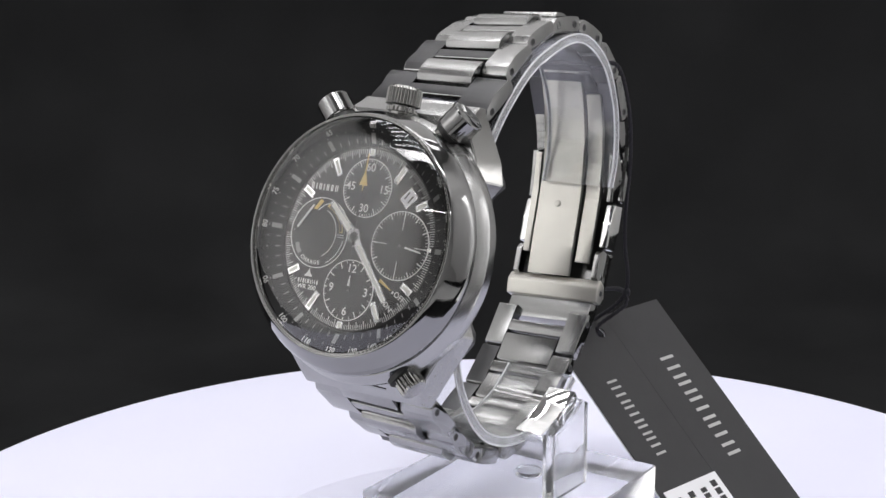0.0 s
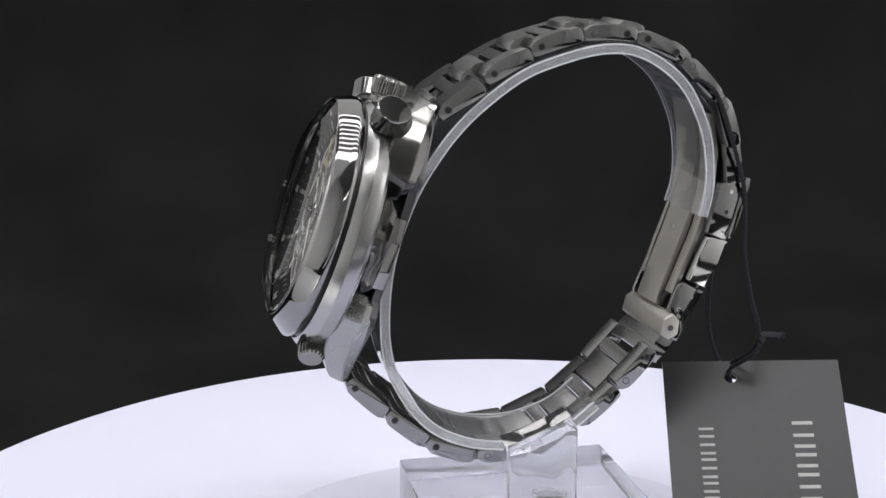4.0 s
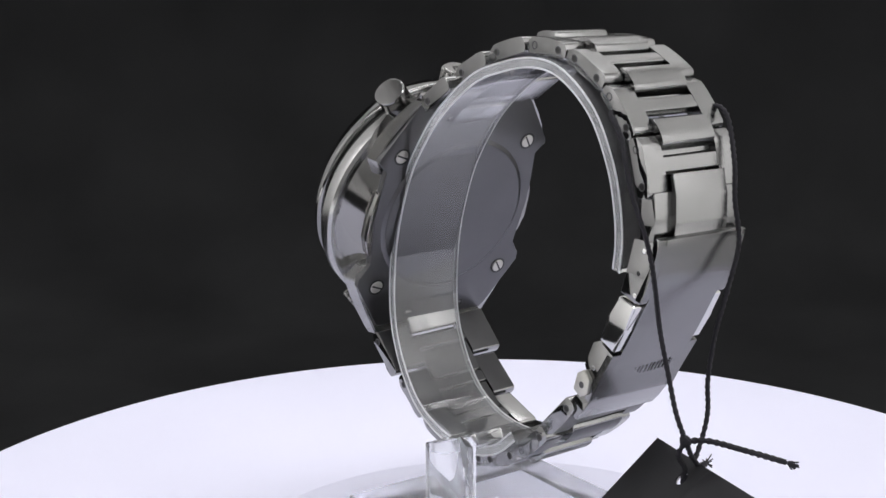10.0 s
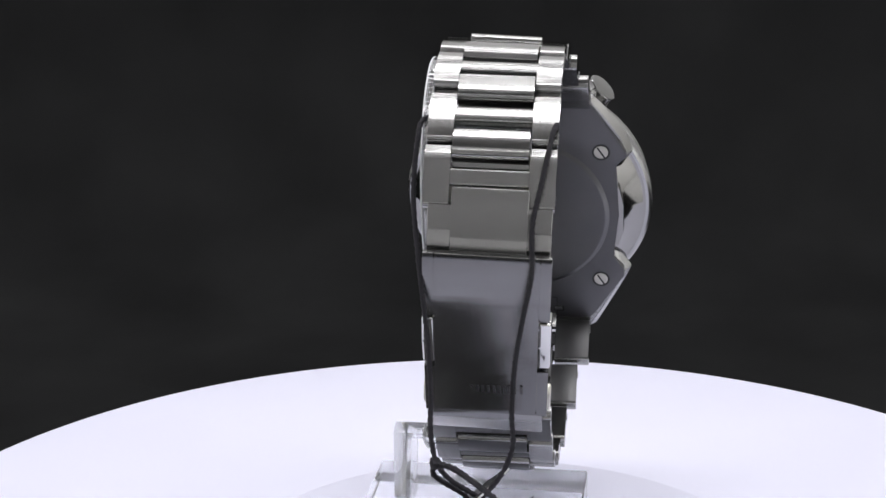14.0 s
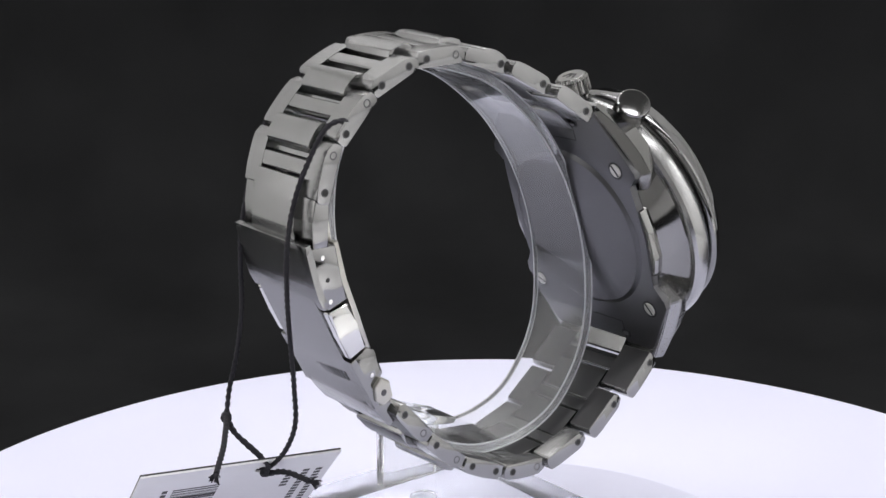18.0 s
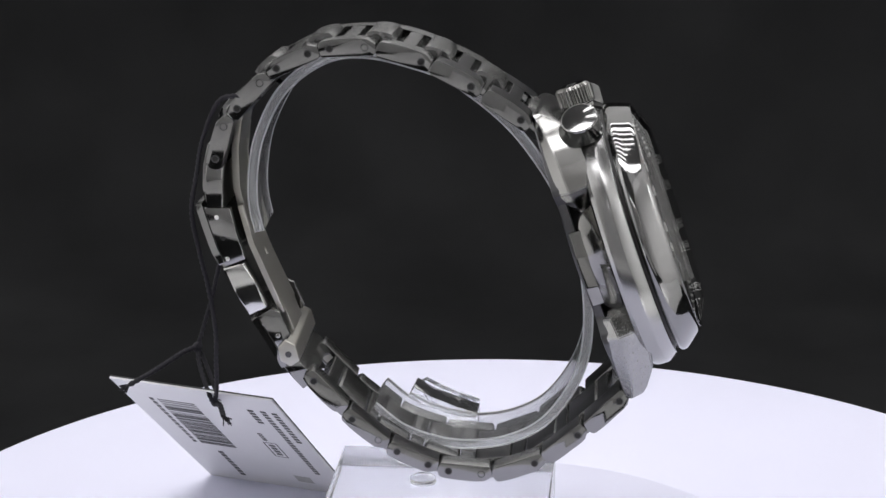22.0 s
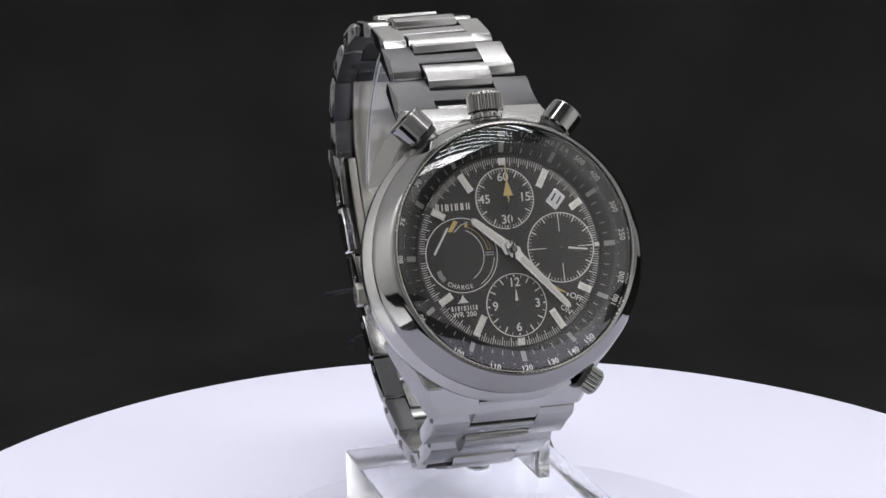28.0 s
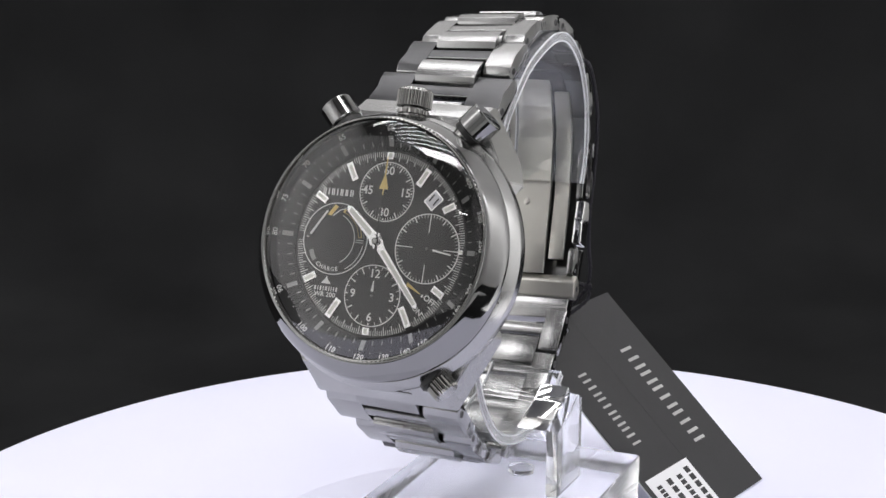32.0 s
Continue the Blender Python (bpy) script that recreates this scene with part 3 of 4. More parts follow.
        dial_part("long_ticks", moved(ticks(r - (1.05 if key != "right" else 0.95), r, 0.2, [360 / count * k for k in range(0, count, big) if key == "right" or 360 / count * k % 90], 0.08), m), PRINT, sub)
    for key, words, rr in (("top", ("60", "15", "30", "45"), 3.6), ("bottom", ("12", "3", "6", "9"), 3.75)):
        sub, m = made[key]
        for k, s in enumerate(words):
            x, y = polar(rr, 90 * k)
            dial_part("numeral", moved(lettering(s, 1.45, 0.02), m @ Matrix.Translation((x, y, 0.07))), PRINT, sub)
            dial_part("numeral_tick", moved(box(0.28, 0.34, 0.03), m @ at_clock(rr + 1.15, 90 * k, 0.07)), PRINT, sub)
    sub, m = made["right"]
    for k in range(4):
        dial_part("cross_line", moved(box(0.14, 3.0, 0.03), m @ at_clock(4.2 if k != 1 else 4.6, 90 * k, 0.08)), PRINT, sub)

    def needle(name, x0, y0, x1, y1, w0, w1, z, mat, parent, label=""):
        d = Vector((x1 - x0, y1 - y0))
        ln = d.length
        mm = Matrix.Translation((x0, y0, z)) @ Matrix.Rotation(math.atan2(d.y, d.x), 4, "Z")
        return dial_part(name, moved(prism([(0, -w0 / 2), (ln, -w1 / 2), (ln + w1 * 0.7, 0), (ln, w1 / 2), (0, w0 / 2)], 0, 0.14), mm), mat, parent, label)

    def pivot(x, y, parent, r=0.24):
        dial_part("pivot", moved(lathe([(0, 0.3), (r * 0.8, 0.3), (r, 0.22), (r, 0)], 20), Matrix.Translation((x, y, DZ + 0.07))), POLISHED, parent)

    needle("small_hand", 10.3, -0.15, 13.6, -0.65, 0.34, 0.26, DZ + 0.35, PRINT, made["right"][0], "white small hand")
    needle("small_hand", 0.05, -8.3, 0.1, -6.5, 0.5, 0.1, DZ + 0.35, PRINT, made["bottom"][0], "white small hand")
    needle("small_hand", -13.4, 0.4, -10.7, 4.6, 0.36, 0.34, DZ + 0.35, PRINT, made["left"][0], "white power reserve hand")
    pivot(9.05, 0, made["right"][0])
    pivot(0.05, -9, made["bottom"][0])
    pivot(-13.9, -0.1, made["left"][0])
    # power reserve scale on the left small dial
    sub = made["left"][0]

    def arc(cx, cy, r, a0, a1, w, z, n=24):
        pts = [(cx + polar(r, a0 + (a1 - a0) * i / n)[0], cy + polar(r, a0 + (a1 - a0) * i / n)[1]) for i in range(n + 1)]
        return prism(ribbon(pts, w / 2), z, z + 0.06)

    dial_part("reserve_line", arc(-9.3, -0.1, 4.5, 22, 150, 0.13, DZ + 0.23), PRINT, sub)
    dial_part("reserve_line", arc(-8.75, -0.05, 5.75, 12, 84, 0.1, DZ + 0.23), PRINT_GREY, sub)
    dial_part("reserve_line", arc(-8.75, -0.05, 5.75, 97, 150, 0.12, DZ + 0.23), PRINT, sub)
    dial_part("reserve_arc", arc(-8.95, -0.05, 5.2, 15, 83, 0.62, DZ + 0.21), GOLD, sub, "pale gold reserve arc")
    dial_part("reserve_inner", arc(-8.95, -0.05, 5.2, 20, 82, 0.44, DZ + 0.26), DIAL, sub)
    for dy in (0.14, -0.26):
        dial_part("reserve_bar", moved(box(1.5, 0.1, 0.05), Matrix.Translation((-3.75, dy, DZ + 0.26))), PRINT, sub)
    for x0, y0, x1, y1 in ((-9.6, 3.9, -8.3, 5.0), (-8.3, 5.0, -7.2, 5.35)):
        needle("reserve_edge", x0, y0, x1, y1, 0.14, 0.12, DZ + 0.23, PRINT, sub)
    dial_part("reserve_flag", moved(prism([(-0.35, -1.2), (0.35, -1.0), (0.9, 1.0), (0.1, 1.0)], 0, 0.05), Matrix.Translation((-9.9, 5.0, DZ + 0.23)) @ pose(0, 0, 0, 0, 0, -22)), GOLD, sub)
    dial_part("reserve_block", moved(prism(ribbon([(-12.9, -2.3), (-12.6, -3.2), (-12.0, -4.0)], 0.42), 0, 0.05), Matrix.Translation((0, 0, DZ + 0.23))), PRINT_GREY, sub)
    for k, ch in enumerate("CHARGE"):
        a = 210 - 8.4 * k
        x, y = polar(5.35, a)
        dial_part("charge_letter", moved(lettering(ch, 0.72, 0.02), Matrix.Translation((-8.6 + x, y, DZ + 0.23)) @ pose(0, 0, 0, 0, 0, 180 - a)), PRINT, sub)
    # printing on the main dial
    word_bars("wordmark_bar", [0.5, 0.2, 0.5, 0.2, 0.48, 0.45, 0.55], 1.15, 0.38, PRINT, dial, CASE @ DC @ Matrix.Translation((-9.3, 8.1, DZ + 0.08)), "pale wordmark bar")
    emblem = prism([(-0.95, -0.6), (0.95, -0.6), (0.28, 0.2), (0, 0.85), (-0.28, 0.2)], 0, 0.04)
    dial_part("emblem", moved(emblem, Matrix.Translation((-9.2, -7.3, DZ + 0.07))), PRINT, dial)
    word_bars("model_bar", [0.4, 0.3, 0.36, 0.24, 0.5, 0.24, 0.18, 0.32, 0.36], 0.8, 0.34, PRINT, dial, CASE @ DC @ Matrix.Translation((-9.1, -8.75, DZ + 0.08)), "pale wordmark bar")
    dial_part("rating_text", moved(lettering("WR 200", 0.82, 0.02, 1.05), Matrix.Translation((-9.15, -9.8, DZ + 0.08))), PRINT, dial)
    dial_part("switch_text", moved(lettering("OFF", 1.0, 0.02), Matrix.Translation((10.85, -8.65, DZ + 0.08)) @ pose(0, 0, 0, 0, 0, -28)), PRINT, dial)
    dial_part("switch_text", moved(lettering("ON", 0.95, 0.02), Matrix.Translation((8.75, -10.55, DZ + 0.08)) @ pose(0, 0, 0, 0, 0, -38)), PRINT, dial)
    dial_part("switch_dot", moved(box(0.34, 0.5, 0.04), Matrix.Translation((9.35, -8.0, DZ + 0.08)) @ pose(0, 0, 0, 0, 0, -28)), PRINT, dial)
    needle("mode_hand", 6.4, -6.3, 9.0, -7.7, 0.6, 0.12, DZ + 0.3, GOLD, dial, "small pale gold mode hand")
    # date window
    win = dial_part("date_frame", moved(prism(rounded(2.5, 3.1, 0.35), -0.02, 0.14, 0.06, 1), Matrix.Translation((9.05, 8.25, DZ)) @ pose(0, 0, 0, 0, 0, -43)), MARKER, dial, "polished date window frame")
    dial_part("date_disc", moved(prism(rounded(2.0, 2.6, 0.25), 0.1, 0.17), Matrix.Translation((9.05, 8.25, DZ)) @ pose(0, 0, 0, 0, 0, -43)), WHITE_CARD, win, "pale date disc")
    dial_part("date_numeral", moved(lettering("11", 1.5, 0.02), Matrix.Translation((9.05, 8.25, DZ + 0.2)) @ pose(0, 0, 0, 0, 0, -36)), DATE_INK, win)
    # main hands
    def main_hand(name, x1, y1, w, z, label):
        ln = math.hypot(x1, y1)
        mm = Matrix.Translation((0, 0.2, z)) @ Matrix.Rotation(math.atan2(y1, x1), 4, "Z")
        out = [(-1.5, -0.3), (0.6, -w * 0.9), (1.5, -w * 0.5), (ln - 0.8, -w * 0.42), (ln, 0), (ln - 0.8, w * 0.42), (1.5, w * 0.5), (0.6, w * 0.9), (-1.5, 0.3)]
        hand = dial_part(name, moved(prism(out, 0, 0.22, 0.07, 1), mm), MARKER, watch, label)
        dial_part("hand_lume", moved(box(ln - 2.8, w * 0.52, 0.05), mm @ Matrix.Translation((ln / 2 + 0.5, 0, 0.23))), LUME, hand)
        return hand
    main_hand("hour_hand", -6.75, 5.7, 1.6, DZ + 0.75, "lumed hour hand")
    main_hand("minute_hand", 9.3, -10.6, 1.35, DZ + 1.15, "lumed minute hand")
    sec = dial_part("chronograph_hand", moved(prism([(-0.13, -3.2), (0.13, -3.2), (0.09, 9.2), (-0.09, 9.2)], 0, 0.12), Matrix.Translation((0.1, 0.2, DZ + 1.55))), DIAL, watch, "slim dark chronograph hand with a gold arrow")
    dial_part("arrow", moved(prism([(-0.08, 8.0), (0.08, 8.0), (0.1, 9.0), (0.85, 9.0), (0.12, 11.4), (0.07, 14.6), (-0.07, 14.6), (-0.12, 11.4), (-0.85, 9.0), (-0.1, 9.0)], 0, 0.14), Matrix.Translation((0.1, 0.2, DZ + 1.55))), GOLD, sec)
    dial_part("hub", moved(lathe([(0, 2.1), (0.42, 2.1), (0.62, 1.9), (0.7, 0.0)], 32), Matrix.Translation((0, 0.2, DZ))), POLISHED, sec)


def make_bracelet():
    top = [((-7.98, -40.38), (-3.2, -37.21)), ((0.71, -34.66), (5.84, -32.04)), ((9.54, -30.39), (15.4, -28.69)), ((19.46, -28.13), (25.62, -28.4)), ((29.48, -29.37), (35.03, -31.97)), ((38.15, -34.6), (42.3, -39.11)), ((44.81, -42.33), (46.53, -48.12))]
    bottom = [((-25.69, -90.8), (-21.54, -94.93)), ((-18.29, -98.05), (-13.91, -101.71)), ((-10.48, -104.22), (-4.81, -106.31)), ((-0.62, -106.81), (5.42, -106.36)), ((9.29, -105.3), (14.98, -102.86)), ((18.54, -100.71), (23.3, -96.8)), ((26.14, -93.88), (30.31, -89.51))]
    # half widths at the two ends of each link, which taper away from the case
    halves = [(13.0, 12.1), (11.45, 10.65), (10.42, 10.15), (10.15, 10.2), (10.2, 10.22), (10.22, 10.26), (10.25, 10.3)]

    def lie(y, outward):
        """How the worn strand lies: sideways shift, turn about the vertical and roll, in degrees."""
        if outward > 0:
            u = max(0.0, min(1.0, (y - 8) / 30))
            return -5.9 - 1.0 * u, 2.4 * u, -2.9 * max(0.0, min(1.0, (y + 4) / 14)) * (1 - 0.5 * u)
        u = max(0.0, min(1.0, (y + 25) / 52))
        return -5.75 + 1.0 * min(1.0, u * 2.4) - 0.4 * max(0.0, u - 0.8) * 5, 0.8 + 2.5 * u, 1.3 - 2.0 * u

    def frame_at(p, q, outward):
        """Frame with x along the bracelet, y outward, z across; and the length."""
        a, b = Vector((p[0], p[1] + TOP)), Vector((q[0], q[1] + TOP))
        d = (b - a)
        mid, ln = (a + b) / 2, d.length
        d.normalize()
        nrm = Vector((-d.y, d.x)) * outward
        cx, turn, roll = lie(mid.x, outward)
        m = Matrix(((0, 0, 1, 0), (d.x, nrm.x, 0, 0), (d.y, nrm.y, 0, 0), (0, 0, 0, 1)))
        return Matrix.Translation((cx, mid.x, mid.y)) @ pose(0, 0, 0, 0, roll, turn) @ m, ln

    def tapered(bm, ln, w0, w1):
        """Let the outer ends of a plate run from half width w0 to w1 along its length."""
        for v in bm.verts:
            if abs(v.co.z) > 6.6:
                v.co.z += math.copysign((w1 - w0) * max(-0.5, min(0.5, v.co.x / ln)), v.co.z)
        return bm

    def domed(e, low, high):
        """Upper outline of a link, from +e to -e: steep ends and a gently domed top."""
        top = [(e - 0.2, low + 0.5 * (high - low)), (e - 0.45, low + 0.72 * (high - low))]
        top += [(x * (e - 0.9), high - 0.16 * (high - low) * x * x) for x in (1, 0.66, 0.33, 0, -0.33, -0.6)]
        return [(e, low)] + top + [(-0.72 * e, high - 0.14 * (high - low)), (-e + 0.12, low + 0.2 * (high - low)), (-e, low)]

    def plate_outline(ln, grow):
        e, h = ln / 2 + grow, 1.5
        return [(-e, -0.6), (-e + 0.25, -h + 0.3), (-e + 0.6, -h), (e - 0.6, -h), (e - 0.25, -h + 0.3), (e, -0.6)] + domed(e, 0.35, h + 0.1)

    for chain, outward in ((top, 1), (bottom, -1)):
        for i, (p, q) in enumerate(chain):
            m, ln = frame_at(p, q, outward)
            w0, w1 = halves[i]
            w = (w0 + w1) / 2
            bridge = part("link", moved(prism(rounded(2.6, 2.9, 0.28, 2), -6.2, 6.2, 0.08, 1), m @ Matrix.Translation((0, 0.1, 0))), BRUSHED, watch, "brushed titanium bracelet link", flank=SEMI, inner=INSIDE_SHADE, inward=-(m.to_3x3() @ Vector((0, 1, 0))))
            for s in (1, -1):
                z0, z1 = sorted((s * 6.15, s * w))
                part("side_plate", moved(tapered(prism(plate_outline(ln, 1.95), z0, z1, 0.22, 2), ln, w0, w1), m), BRUSHED, bridge, flank=SEMI, inner=INSIDE_SHADE, inward=-(m.to_3x3() @ Vector((0, 1, 0))))
                for e in (-1, 1):
                    part("pin_hole", moved(lathe([(0, 0.03), (0.52, 0.03), (0.52, -0.2), (0, -0.2)], 16), m @ Matrix.Translation((e * ln / 2, 0, s * (w0 if e < 0 else w1))) @ pose(0, 0, 0, 0 if s > 0 else 180)), HOLE, bridge)
                    part("pin_rim", moved(lathe([(0.5, 0.0), (0.54, 0.09), (0.68, 0.09), (0.74, -0.05)], 20), m @ Matrix.Translation((e * ln / 2, 0, s * (w0 if e < 0 else w1))) @ pose(0, 0, 0, 0 if s > 0 else 180)), SATIN, bridge)
        ends = [chain[i][1] for i in range(len(chain))]
        starts = [c[0] for c in chain[1:]]
        for i, (p, q) in enumerate(zip(ends, starts)):
            m, ln = frame_at(p, q, outward)
            e, up = ln / 2 + 1.5, ln / 2 + 0.62
            # a wide foot under a shorter top leaves an open slot beside the bridge
            out = [(-e, -0.9), (-e + 0.6, -1.45), (e - 0.6, -1.45), (e, -0.9), (e - 0.1, -0.35), (up, -0.2)] + domed(up, 1.15, 2.45) + [(-up, -0.2), (-e + 0.1, -0.35)]
            part("center_link", moved(prism(out, -6.0, 6.0, 0.16, 2), m), BRUSHED, watch, "brushed bracelet centre link", flank=SEMI, inner=INSIDE_SHADE, inward=-(m.to_3x3() @ Vector((0, 1, 0))))
    # end pieces next to the case
    for p, q, outward in (((-12.2, -43.6), (-8.9, -40.9), 1), ((-28.6, -86.4), (-26.3, -89.9), -1)):
        m, ln = frame_at(p, q, outward)
        e = ln / 2 + 1.3
        part("end_link", moved(prism([(-e, -1.6), (e - 0.3, -1.5), (e, -0.8), (e, 1.0), (e - 0.6, 1.9), (-e, 2.2)], -6.0, 6.0, 0.2, 2), m), BRUSHED, watch, "brushed end link", flank=SEMI)


def make_clasp():
    # the clasp lies a little turned on its stand
    LIE = Matrix.Translation((-6.3, 43, 64)) @ pose(0, 0, 0, 0, -2.2, 2.9) @ Matrix.Translation((6.3, -43, -64))

    def part(name, bm, mat, parent, label="", flank=None):
        return place(name, bm, mat, parent, label, LIE, flank=flank)

    FX = -6.3
    Y = lambda pts: [(y, z + TOP) for y, z in pts]
    sweep = lambda pts: [(p.x, p.y) for p in smooth_line([(y, z + TOP, 0) for y, z in pts], 4)]
    # last link of the upper strand, running under the cover
    last = part("clasp_link", across(ribbon(Y([(46.9, -49.2), (47.3, -53), (47.2, -57.5)]), 1.55), FX - 9.7, FX + 9.7, 0.3), BRUSHED, watch, "brushed link that enters the clasp", flank=SEMI)
    part("center_link", across(ribbon(Y([(47.5, -46.4), (48.4, -50.0), (48.7, -54.0), (48.5, -57.5)]), 1.3), FX - 6.0, FX + 6.0, 0.25), BRUSHED, last, flank=SEMI)
    outer = [(50.1, -56.2), (48.9, -60.4), (47.6, -64.6), (45.2, -69.4), (42.6, -74.4), (40.2, -78.6), (37.6, -83.0), (35.6, -86.8)]
    cover = part("clasp_cover", across(ribbon(sweep(outer), 0.6), FX - 8.3, FX + 8.3, 0.2), BRUSHED_CLASP, watch, "brushed folding clasp cover", flank=SEMI)
    for sd in (1, -1):
        for run in ([(50.1, -56.2), (48.9, -60.4), (47.6, -64.6), (46.2, -67.4)], [(40.9, -77.4), (40.2, -78.6), (37.6, -83.0), (35.6, -86.8)]):
            part("cover_wing", across(ribbon(sweep(run), 0.6), *sorted((FX + sd * 8.32, FX + sd * 10.1)), 0.2), BRUSHED_CLASP, cover, flank=SEMI)
    word_bars("wordmark_bar", [0.7, 0.25, 0.6, 0.25, 0.6, 0.6, 0.75], 1.95, 0.28, SATIN, cover, Matrix(((-1, 0, 0, FX), (0, 0.53, 0.85, 38.95), (0, 0.85, -0.53, TOP - 81.95), (0, 0, 0, 1))), "engraved wordmark bar", 0.06)
    for s in (1, -1):
        x0, x1 = sorted((FX + s * 9.8, FX + s * 8.5))
        upper = Y([(49.6, -57.0), (47.4, -64.6), (45.7, -67.9), (42.0, -66.4), (43.4, -62.0), (44.4, -57.0)])
        lower = Y([(40.4, -77.4), (37.4, -82.6), (35.4, -86.4), (34.9, -85.8), (35.7, -83.0), (34.4, -80.8), (36.3, -76.4), (37.8, -75.8)])
        w = part("clasp_side", across(upper, x0, x1, 0.2), BRUSHED, cover, flank=SEMI)
        part("clasp_side", across(lower, x0, x1, 0.2), BRUSHED, cover, flank=SEMI)
        for y, z in ((46.9, -58.7), (45.9, -62.6), (45.3, -66.4), (39.6, -79.0), (36.6, -80.9)):
            part("rivet", moved(lathe([(0, 0.04), (0.34, 0.04), (0.42, 0.0), (0.42, -0.2)], 16), Matrix.Translation((FX + s * 9.8, y, z + TOP)) @ pose(0, 0, 0, 0, 90 * s, 0)), HOLE if z in (-62.6,) else MARKER, cover)
        x0, x1 = sorted((FX + s * 10.35, FX + s * 8.4))
        part("release_button", across(Y([(46.2, -68.2), (43.9, -72.8), (41.6, -77.0), (38.2, -75.3), (40.4, -70.6), (42.2, -67.0)]), x0, x1, 0.45, 3), BUTTON, watch, "polished clasp release button")
    # folded blades inside and the hinge bar
    blade = part("clasp_blade", across(ribbon(Y([(42.6, -41.0), (43.9, -47), (43.9, -54), (42.4, -61), (39.9, -68), (36.8, -75.5), (34.6, -81.2)]), 0.55), FX - 6.2, FX + 3.4, 0.2), BRIGHT, watch, "bright folded clasp blade")
    part("clasp_blade", across(ribbon(Y([(43.6, -44.0), (44.7, -52), (44.0, -59), (41.8, -66), (38.8, -73), (36.4, -78.5)]), 0.5), FX + 4.0, FX + 7.2, 0.2), BRIGHT, watch, "bright folded clasp blade")
    part("clasp_blade", across(ribbon(Y([(43.0, -57.0), (41.2, -64), (38.4, -71), (36.0, -77.0)]), 0.5), FX - 8.0, FX - 6.6, 0.2), BRIGHT, watch, "bright folded clasp blade")
    part("blade_dimple", moved(lathe([(0, 0.1), (0.5, 0.08), (0.7, 0.0), (0.7, -0.2)], 20), Matrix.Translation((FX - 1.6, 39.55, TOP - 67.0)) @ pose(0, 0, 0, 62)), BRIGHT, blade)
    part("hinge_bar", across(Y([(33.4, -82.4), (35.2, -81.4), (36.6, -83.0), (36.2, -85.6), (34.4, -86.6), (32.6, -85.4)]), FX - 10.6, FX + 10.6, 0.4, 3), BRIGHT, watch, "bright hinge bar of the clasp")
    for s in (1, -1):
        part("hinge_pin", moved(lathe([(0, 0.06), (0.5, 0.06), (0.6, 0.0), (0.6, -0.2)], 16), Matrix.Translation((FX + s * 10.6, 34.7, TOP - 84.2)) @ pose(0, 0, 0, 0, 90 * s, 0)), SATIN, watch)
    part("clasp_link", across(ribbon(Y([(35.2, -85.6), (32.9, -88.4), (31.2, -90.4)]), 1.5), FX - 9.4, FX + 9.4, 0.3), BRUSHED, watch, flank=SEMI)


make_case()
make_crowns()
make_dial()
make_bracelet()
make_clasp()


# ---- tag and cord ----
# axes of the card: across (from the near to the far top corner), down its length, and out of the dark face
TAG_U = Vector((0.228, 0.973, 0.023)).normalized()
TAG_N = Vector((0.6385, -0.1596, 0.7528)).normalized()
TAG_V = TAG_N.cross(TAG_U).normalized()
if TAG_V.z > 0:
    TAG_V = -TAG_V
TAG_O = Vector((-9.4, 38.9, TOP - 95.6))


def tag_frame(u, v, h=0.0):
    p = TAG_O + TAG_U * u + TAG_V * v + TAG_N * h
    return Matrix((( -TAG_V.x, TAG_U.x, TAG_N.x, p.x), (-TAG_V.y, TAG_U.y, TAG_N.y, p.y), (-TAG_V.z, TAG_U.z, TAG_N.z, p.z), (0, 0, 0, 1)))


TAG_W, TAG_L = 34.9, 54.6


def sheet(h0, h1):
    """The card: a rectangle with a round hole near its upper edge and a shallow fold along its length."""
    bm = bmesh.new()
    hole = (13.3, 3.8, 1.25)
    n = 32
    rim, edge = [], []
    for i in range(n):
        q = 2 * math.pi * i / n
        du, dv = math.cos(q), math.sin(q)
        rim.append((hole[0] + hole[2] * du, hole[1] + hole[2] * dv))
        k = min(((TAG_W - hole[0]) / du if du > 1e-6 else 1e9), (-hole[0] / du if du < -1e-6 else 1e9), ((TAG_L - hole[1]) / dv if dv > 1e-6 else 1e9), (-hole[1] / dv if dv < -1e-6 else 1e9))
        edge.append((hole[0] + k * du, hole[1] + k * dv))
    for corner in ((0, 0), (TAG_W, 0), (TAG_W, TAG_L), (0, TAG_L)):
        j = min(range(n), key=lambda i: (edge[i][0] - corner[0]) ** 2 + (edge[i][1] - corner[1]) ** 2)
        edge[j] = corner
    layers = []
    for h in (h0, h1):
        layers.append(([bm.verts.new((*p, h)) for p in rim], [bm.verts.new((*p, h)) for p in edge]))
    (r0, e0), (r1, e1) = layers
    for i in range(n):
        j = (i + 1) % n
        bm.faces.new((r0[i], r0[j], e0[j], e0[i]))
        bm.faces.new((r1[i], e1[i], e1[j], r1[j]))
        bm.faces.new((e0[i], e0[j], e1[j], e1[i]))
        bm.faces.new((r0[i], r1[i], r1[j], r0[j]))
    m = Matrix(((TAG_U.x, TAG_V.x, TAG_N.x, TAG_O.x), (TAG_U.y, TAG_V.y, TAG_N.y, TAG_O.y), (TAG_U.z, TAG_V.z, TAG_N.z, TAG_O.z), (0, 0, 0, 1)))
    bm.transform(m)
    return bm


